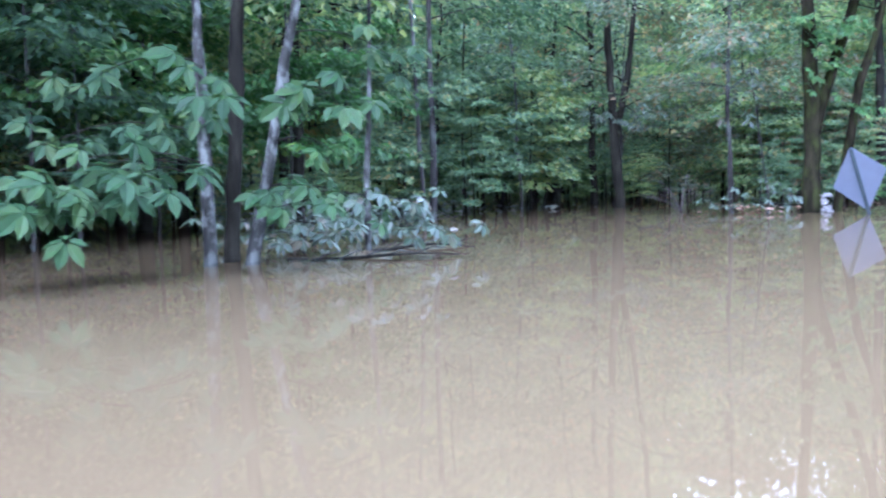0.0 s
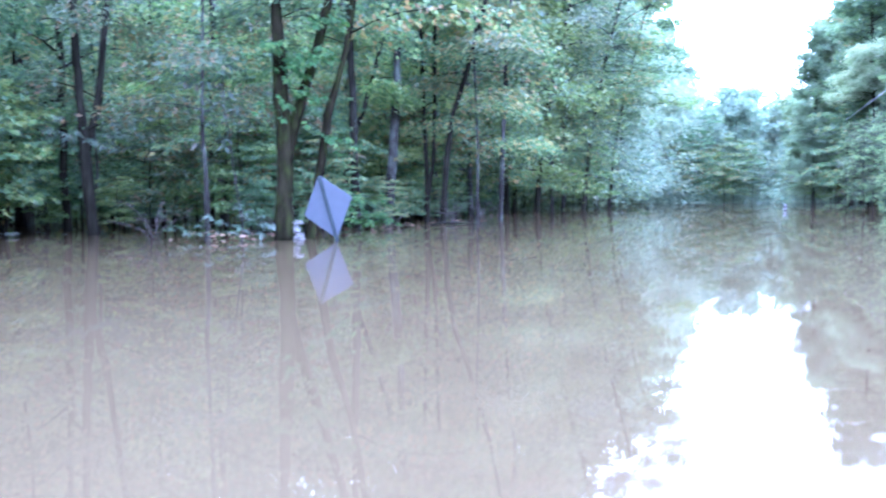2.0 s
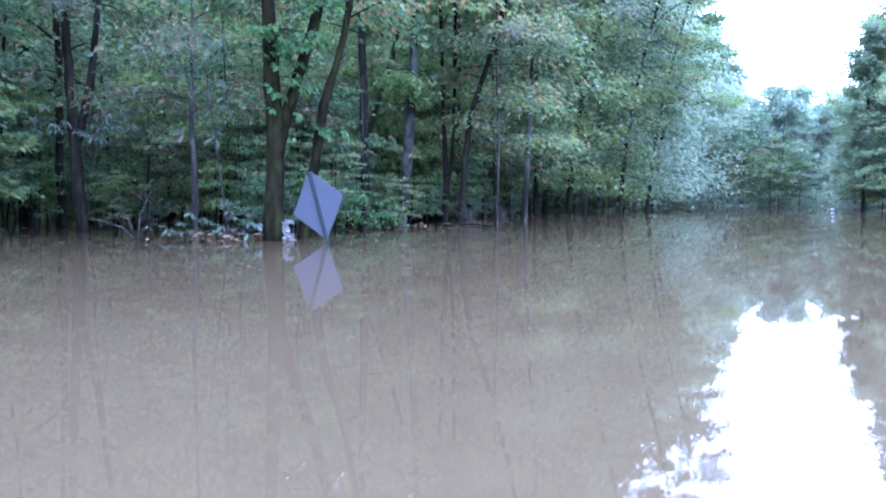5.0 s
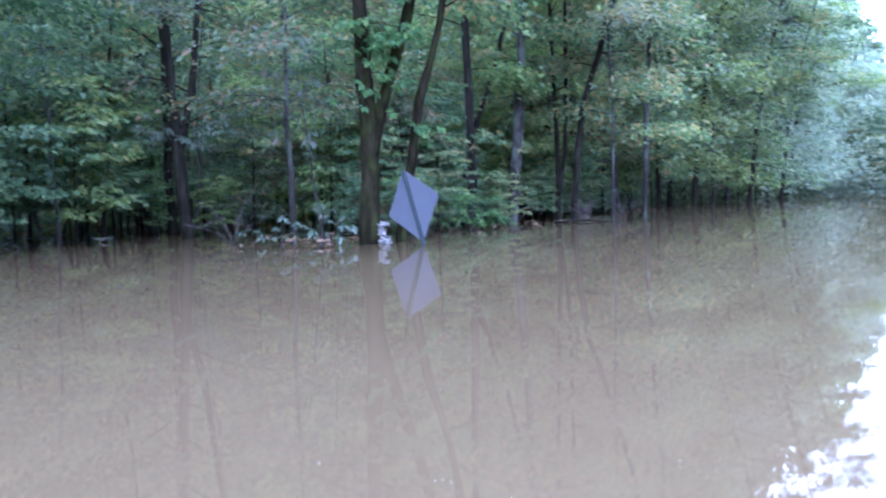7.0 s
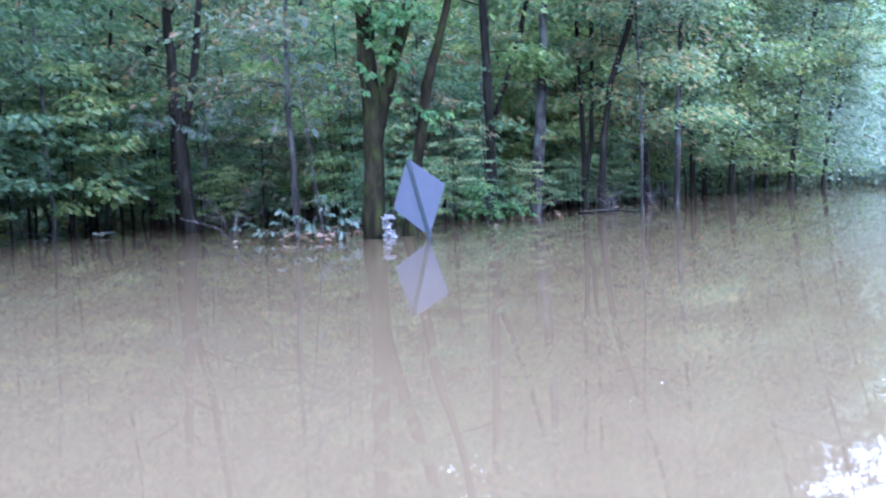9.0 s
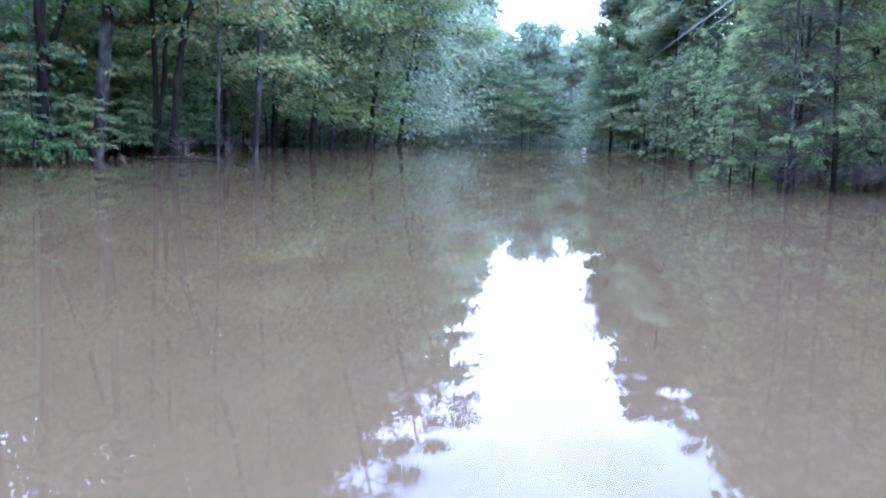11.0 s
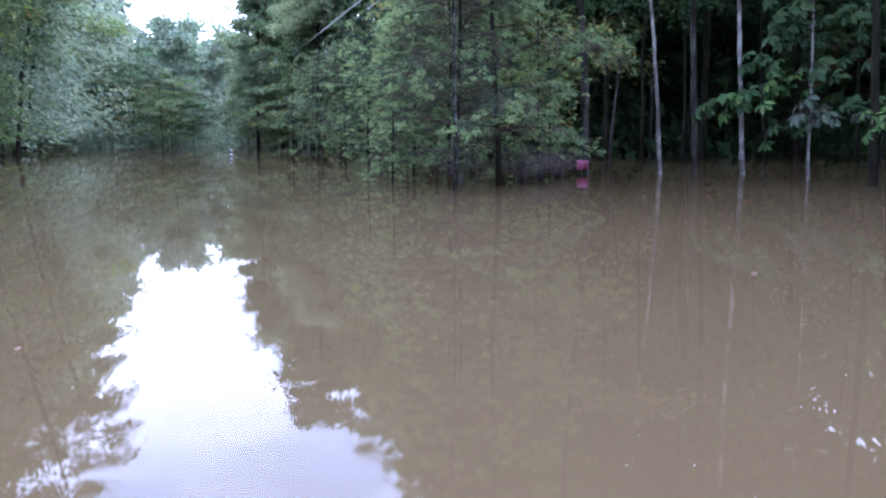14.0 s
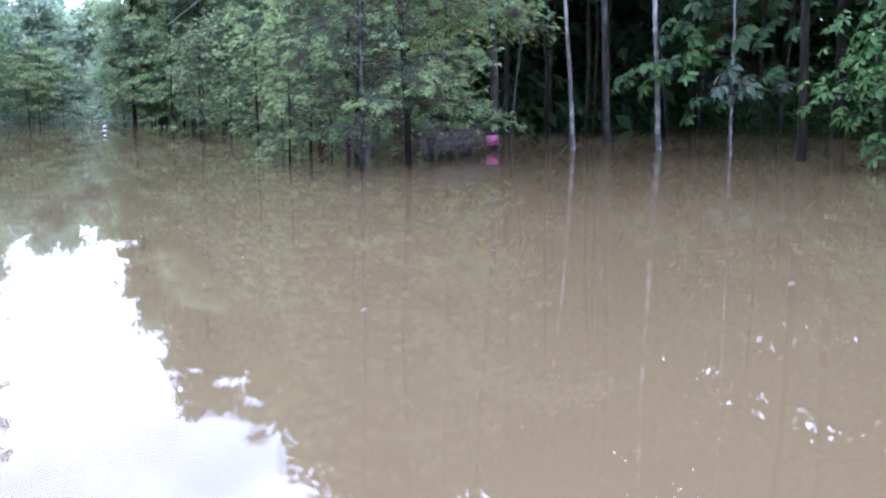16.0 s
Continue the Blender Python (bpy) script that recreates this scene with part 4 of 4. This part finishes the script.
def crumpled_sheet(seed, w, h):
    """A thin crumpled sheet, folded at random."""
    bm = bmesh.new()
    n = 9
    grid = []
    for y in range(n):
        row = []
        for x in range(n):
            fx, fy = x / (n - 1) - 0.5, y / (n - 1)
            p = Vector((fx * 3 + seed, fy * 3, seed * 1.7))
            row.append(bm.verts.new((fx * w * (1 - 0.4 * fy) + 0.05 * noise.noise(p * 1.3), 0.09 * noise.noise(p) + 0.04 * noise.noise(p * 2.7), 0.01 + fy * h + 0.02 * noise.noise(p * 2.1))))
        grid.append(row)
    for y in range(n - 1):
        for x in range(n - 1):
            bm.faces.new((grid[y][x], grid[y][x + 1], grid[y + 1][x + 1], grid[y + 1][x]))
    bmesh.ops.solidify(bm, geom=list(bm.faces), thickness=0.004)
    return bm


def plastic_litter():
    ob = tagged(new("plastic_bag"), "torn white plastic bag caught against a trunk", "plastic bag")
    ob.matrix_basis = Matrix.Translation(at(15.55, 6.42)) @ Matrix.Rotation(-0.3, 4, "Z")
    for name, seed, w, h, x, z, turn in (("bag", 1.3, 0.24, 0.13, 0.02, -0.02, 0.2), ("torn_flap", 4.1, 0.12, 0.12, -0.04, 0.12, -0.4), ("torn_flap", 7.7, 0.20, 0.07, 0.01, 0.26, 0.5), ("torn_flap", 9.2, 0.07, 0.10, -0.06, 0.20, 0.1)):
        p = part(name, crumpled_sheet(seed, w, h), WHITE_PLASTIC, ob, smooth=False)
        p.matrix_basis = Matrix.Translation((x, 0, z)) @ Matrix.Rotation(turn, 4, "Z")


plastic_litter()


def floating_litter(name, label, n, u0, u1, v0, v1, seed, size, lift, material=None):
    """Loose leaves and scum on the water, uncountable."""
    rs = np.random.RandomState(seed)
    u, v = rs.uniform(u0, u1, n), rs.uniform(v0, v1, n)
    pos = np.stack([K * (u * UX - v * UY), K * (u * UY + v * UX), 0.008 + rs.uniform(0, lift, n) ** 1.0], 1)
    a = rs.uniform(0, 6.28, n)
    axis = np.stack([np.cos(a), np.sin(a), rs.normal(0.1, .25, n)], 1)
    up = np.stack([rs.normal(0, .3, n), rs.normal(0, .3, n), np.ones(n)], 1)
    ln = size * rs.uniform(.5, 1.4, n)
    ob = new(name, mesh_of(name, *leaf_geo(pos, axis, up, ln, ln * .6, True), material or DEAD_LEAF, False))
    tagged(ob, label, "leaf litter", kind="stuff")


floating_litter("leaf_litter", "pale dead leaves drifted against trunks at the wood's edge", 70, 14.2, 16.4, 6.7, 8.2, 21, .11, .14)
floating_litter("leaf_litter", "pale dead leaves drifted along the edge of the flooded wood", 120, 18, 34, 6.0, 7.6, 22, .10, .06)
floating_litter("leaf_litter", "pale leaves and scum drifted between the trunks", 380, 9, 17, 12.0, 17.5, 24, .13, .07, LEAF_GLOSSY)
floating_litter("leaf_litter", "dead leaves and scum floating on the water", 70, 9, 34, -4, 6, 23, .035, .0)

# ---------------------------------------------------------------- the wood
rnd = random.Random(11)
tall_kinds, edge_kinds, bare_kinds, sap_kinds = [], [], [], []
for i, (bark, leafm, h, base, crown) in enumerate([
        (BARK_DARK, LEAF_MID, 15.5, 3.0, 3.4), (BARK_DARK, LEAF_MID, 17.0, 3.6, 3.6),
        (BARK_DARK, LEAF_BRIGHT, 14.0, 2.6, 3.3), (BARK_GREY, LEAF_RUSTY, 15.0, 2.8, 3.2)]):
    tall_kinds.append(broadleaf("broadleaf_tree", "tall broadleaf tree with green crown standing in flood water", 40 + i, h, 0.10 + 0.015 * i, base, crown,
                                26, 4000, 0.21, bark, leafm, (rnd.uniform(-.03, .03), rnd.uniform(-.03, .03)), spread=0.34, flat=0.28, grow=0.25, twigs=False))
for i, (bark, leafm, h) in enumerate([(BARK_DARK, LEAF_EDGE, 15.0), (BARK_GREY, LEAF_MID, 13.5), (BARK_DARK, LEAF_GOLD, 14.0)]):
    edge_kinds.append(broadleaf("edge_tree", "leafy tree at the wood's edge with boughs over the water", 50 + i, h, 0.10, 1.4, 3.4, 38, 13000, 0.17, bark, leafm,
                                spread=0.30, flat=0.26, grow=0.5, twigs=False, sag=0.35, rise=0.5, profile=lambda f: 0.8 + 0.25 * math.sin(3.1 * f) - 0.4 * f * f))
# Far trees take the paled leaf colour that stands in for haze.
hazed_kinds = [broadleaf("edge_tree", "leafy tree at the far end of the flooded road, paled for haze", 57, 13.5, 0.10, 0.5, 3.4, 34, 8600, 0.25, BARK_GREY, LEAF_HAZED, spread=0.42, flat=0.34, twigs=False,
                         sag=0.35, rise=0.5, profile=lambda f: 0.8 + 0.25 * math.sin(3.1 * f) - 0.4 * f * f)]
for i, (bark, leafm, h) in enumerate([(BARK_GREY, LEAF_SHADE, 15.0), (BARK_DARK, LEAF_SHADE, 14.0), (BARK_DARK, LEAF_SHADE, 15.0)]):
    bare_kinds.append(broadleaf("forest_tree", "slender forest tree with a high shade-coloured crown and bare lower trunk", 60 + i, h, 0.07 + 0.02 * i, 4.5, 3.6,
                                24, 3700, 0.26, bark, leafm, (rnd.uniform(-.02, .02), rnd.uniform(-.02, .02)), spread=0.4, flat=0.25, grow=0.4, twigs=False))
for i, (leafm, h, crown, lf) in enumerate([(LEAF_SPRAY, 4.2, 1.6, 0.16), (LEAF_BRIGHT, 3.4, 1.5, 0.15), (LEAF_SPRAY, 5.4, 1.9, 0.17), (LEAF_RUSTY, 3.8, 1.5, 0.15), (LEAF_MID, 4.6, 1.7, 0.17)]):
    sap_kinds.append(broadleaf("sapling", "leafy understorey sapling with sprays of green leaves", 80 + i, h, 0.026, 0.6, crown, 19, 2000, lf,
                               BARK_DARK, leafm, spread=0.13, flat=0.04, tilt=0.55, grow=0.0, rise=0.5, sag=0.4, category="sapling", group="understorey saplings", twigs=False,
                               profile=lambda f: 0.75 + 0.25 * math.sin(3.1 * f)))

used = {}


def plant(rng, kinds, u, v, size=1.0, tall=1.0):
    ob = kinds[rng.randrange(len(kinds))]
    turn = rng.uniform(0, 6.28)
    if ob.name in used:
        return copy_at(ob, u, v, turn, size, tall)
    used[ob.name] = 1
    return place(ob, u, v, turn, size, tall)


OWN = [(12.2, 12.1), (11.4, 11.2), (4.6, 7.1), (15.7, 6.8), (17.3, 11.6), (16.2, 8.5), (24.2, 6.65), (21.8, 8.05), (22.5, -8.3), (22.7, -9.3), (21.7, -9.4), (20, -9.4), (23.8, -7.5), (18.1, -8.9), (15, 5.5), (6.6, 7.3), (5.4, 8.4), (6.2, 9.6), (5.0, 7.6), (16.5, 7.5), (17.3, 10.5), (22.3, -10.3), (20.7, -10.4), (23.6, -10.5)]
taken = []


def grow_area(kinds, count, u0, u1, v0, v1, gap, size=(0.85, 1.15), tall=(0.9, 1.1), off=1.1):
    made = tries = 0
    rng = random.Random(int(u0 * 131 + u1 * 17 + v0 * 71 + v1 * 37))
    while made < count and tries < count * 30:
        tries += 1
        u, v = rng.uniform(u0, u1), rng.uniform(v0, v1)
        if 2.5 < u < 9.0 and 5.0 < v < 12.4 or 17.5 < u < 27.0 and -14.5 < v < -9.5 or any((u - a) ** 2 + (v - b) ** 2 < off * off for a, b in OWN) or any((u - a) ** 2 + (v - b) ** 2 < gap * gap for a, b in taken):
            continue
        taken.append((u, v))
        plant(rng, kinds, u, v, rng.uniform(*size), rng.uniform(*tall))
        made += 1


plant(random.Random(5), edge_kinds[2:], 34.0, 7.3)
taken.append((34.0, 7.3))
grow_area(edge_kinds, 3, 28, 33, 6.8, 8.6, 2.0)
grow_area(tall_kinds, 3, 29, 37, 9.8, 11.5, 2.0)
grow_area(edge_kinds, 5, 35, 47, 6.6, 8.6, 2.2)
grow_area(hazed_kinds, 9, 47, 72, 6.4, 8.6, 2.2)
grow_area(tall_kinds, 7, 32, 72, 9.5, 12, 2.6)
grow_area(tall_kinds, 20, -12, 60, 12.5, 24, 3.0)
grow_area(tall_kinds[:3], 12, -8, 12, 10.5, 19, 2.4)
# More high crowns, many out of view, added to darken the near wood.
grow_area(bare_kinds, 14, -6, 9, 9.5, 17, 1.6)
grow_area(hazed_kinds, 6, 70, 80, -1, 4, 2.0, (0.62, 0.72))
grow_area(hazed_kinds, 5, 71, 80, -8, -1, 2.2, (0.56, 0.66))
grow_area(hazed_kinds, 5, 66, 76, 4.2, 8, 2.2, (0.8, 0.95))
grow_area(edge_kinds[1:2] + hazed_kinds, 9, 50, 70, -7.6, -5.8, 2.2, (0.85, 1.0))
grow_area(edge_kinds, 5, 33, 48, -10.9, -9.5, 2.4, (1.05, 1.15))
grow_area(edge_kinds, 2, 37, 42, -10.0, -9.2, 1.6, (1.0, 1.05), off=0.6)
grow_area(tall_kinds, 3, 50, 66, -14, -8.5, 2.8)
grow_area(tall_kinds, 4, 36, 50, -15, -11, 2.8)
grow_area(bare_kinds, 4, 26, 36, -14, -10.8, 2.0)
grow_area(bare_kinds, 28, 4, 36, -27, -10.8, 2.4)
# Next two groups are unseen, added behind the eye to enclose the light.
grow_area(bare_kinds, 8, -14, 6, -20, -8, 3.0)
grow_area(tall_kinds[:3], 6, -16, 2, 8.5, 16, 3.0)
taken = []
grow_area(sap_kinds[0:3:2], 16, 17.5, 30, 7.0, 8.8, 0.7, (0.2, 0.38), off=0.5)
grow_area(sap_kinds[:4], 26, 19, 36, 8.8, 12.5, 0.8, (0.8, 1.15), off=0.8)
grow_area(sap_kinds[:3], 6, 20, 28, 8.2, 9.6, 0.8, (0.8, 1.0), off=0.6)
grow_area(sap_kinds[0:1], 4, 14.5, 18.5, 12.9, 15, 1.0)
grow_area(sap_kinds[:3], 34, 9, 34, 11.6, 15.5, 0.55, (0.28, 0.5), off=0.5)
# Bright-leaved saplings stand in for a lit gap deeper in the wood.
grow_area([sap_kinds[1], sap_kinds[0]], 12, 12, 22, 12.5, 18, 0.8, (0.9, 1.3), off=0.8)
grow_area(sap_kinds, 46, 3, 40, 12.3, 19, 1.0)
grow_area(sap_kinds, 40, -6, 60, 16, 26, 1.3)
grow_area(sap_kinds, 26, 34, 68, 6.2, 10, 1.0)
grow_area(sap_kinds, 12, 46, 68, -7, -4.4, 1.0)
grow_area(sap_kinds, 6, 33, 46, -9, -5.5, 1.0, (0.4, 0.58))
grow_area(sap_kinds, 14, 64, 72, -7, 7, 1.0)
pole_kinds = []
for i in range(3):
    pole_kinds.append(broadleaf("pole_sapling", "thin bare-stemmed young tree in the flooded wood", 90 + i, 6.5 + i, 0.03 + 0.006 * i, 2.6, 1.3, 12, 700, 0.15, (BARK_DARK, BARK_GREY, BARK_DARK)[i], LEAF_MID,
                                (rnd.choice((-1, 1)) * rnd.uniform(.05, .12), rnd.choice((-1, 1)) * rnd.uniform(.05, .12)), wobble=0.12, spread=0.2, flat=0.12, category="sapling", group="pole saplings", twigs=False))
# Same poles again with leaves darkened for the shade of this wood.
dark_poles = [broadleaf("pole_sapling", "thin bare-stemmed young tree in the dark wood", 95 + i, 7.5 + i, 0.034 + 0.006 * i, 3.4, 1.3, 10, 420, 0.16, (BARK_GREY, BARK_DARK)[i], LEAF_SHADE, (0.03 - 0.05 * i, 0.02), wobble=0.08,
                         spread=0.2, flat=0.12, category="sapling", group="pole saplings", twigs=False) for i in range(2)]
grow_area(pole_kinds, 42, 11.5, 34, 11.8, 21, 0.6)
grow_area(dark_poles, 26, 12, 36, -18, -10, 0.6)
grow_area(pole_kinds, 14, 26, 62, 7.2, 10, 0.6)


def far_woods(name, leaves, u0, u1, v0, v1, top, seed, material, size=0.6):
    """A belt of distant foliage: clumps of leaves piled to an uneven skyline."""
    rs = np.random.RandomState(seed)
    m = max(60, leaves // 35)
    cu, cv = rs.uniform(u0, u1, m), rs.uniform(v0, v1, m)
    hs = top * (0.82 + 0.18 * np.sin(cu * 0.55 + cv * 0.4 + seed) * np.sin(cu * 0.21 + seed) + rs.uniform(-.12, .12, m))
    cz = hs * rs.uniform(0, 1, m) ** 1.05
    c = np.stack([K * (cu * UX - cv * UY), K * (cu * UY + cv * UX), cz], 1)
    w = rs.normal(0, 1, (m, 3))
    ob = new(name, mesh_of(name, *scatter_leaves(rs, c, w, leaves, size, 0.9, 0.5, tilt=0.7, clump=4.0), material, False))
    tagged(ob, "dense belt of distant green woodland foliage", "woodland", kind="stuff")


far_woods("far_woods", 110000, -16, 75, 24, 30, 21, 1, LEAF_MID, 0.85)
far_woods("far_woods", 36000, 75, 84, -14, 26, 9, 2, LEAF_HAZED, 0.7)
far_woods("far_woods", 14000, 71.5, 75, -12, 14, 5.0, 8, LEAF_HAZED, 0.4)
far_woods("far_woods", 9000, 30, 72, 10.5, 13, 1.6, 9, LEAF_MID, 0.4)
far_woods("far_woods", 110000, -4, 75, -33, -27, 14, 3, LEAF_SHADE, 0.62)
# Unseen belt behind the eye, added to shut out low sky.
far_woods("far_woods", 20000, -24, -18, -34, 30, 13, 4, LEAF_SHADE, 1.0)
far_woods("far_woods", 48000, 34, 74, -20, -13, 13.5, 5, LEAF_SHADE, 0.6)
far_woods("far_woods", 14000, -14, 60, 20, 24, 2.0, 6, LEAF_MID, 0.5)
far_woods("far_woods", 22000, 6, 40, -27, -20, 2.0, 7, LEAF_SHADE, 0.25)
far_woods("far_woods", 6000, 36, 74, -14, -9.5, 1.5, 12, LEAF_MID, 0.4)
far_woods("far_woods", 26000, -18, 80, 30, 34, 11, 13, LEAF_MID, 1.3)
far_woods("far_woods", 40000, 76, 86, 9, 34, 19, 15, LEAF_MID, 0.8)
# Low pale belt added to lighten the dark gap under the far trees.
far_woods("far_woods", 5000, 65.5, 69.5, -5, 6.5, 0.9, 17, LEAF_HAZED, 0.24)
# Low belt added to lighten the dark foot of the bank.
far_woods("far_woods", 6000, 42, 72, 6.8, 9.0, 1.3, 16, LEAF_EDGE, 0.22)
far_woods("far_woods", 22000, 38, 82, -27, -20, 12.5, 14, LEAF_MID, 1.1)
far_woods("far_woods", 24000, 84.5, 92, -24, 10, 7.5, 18, LEAF_HAZED, 1.0)
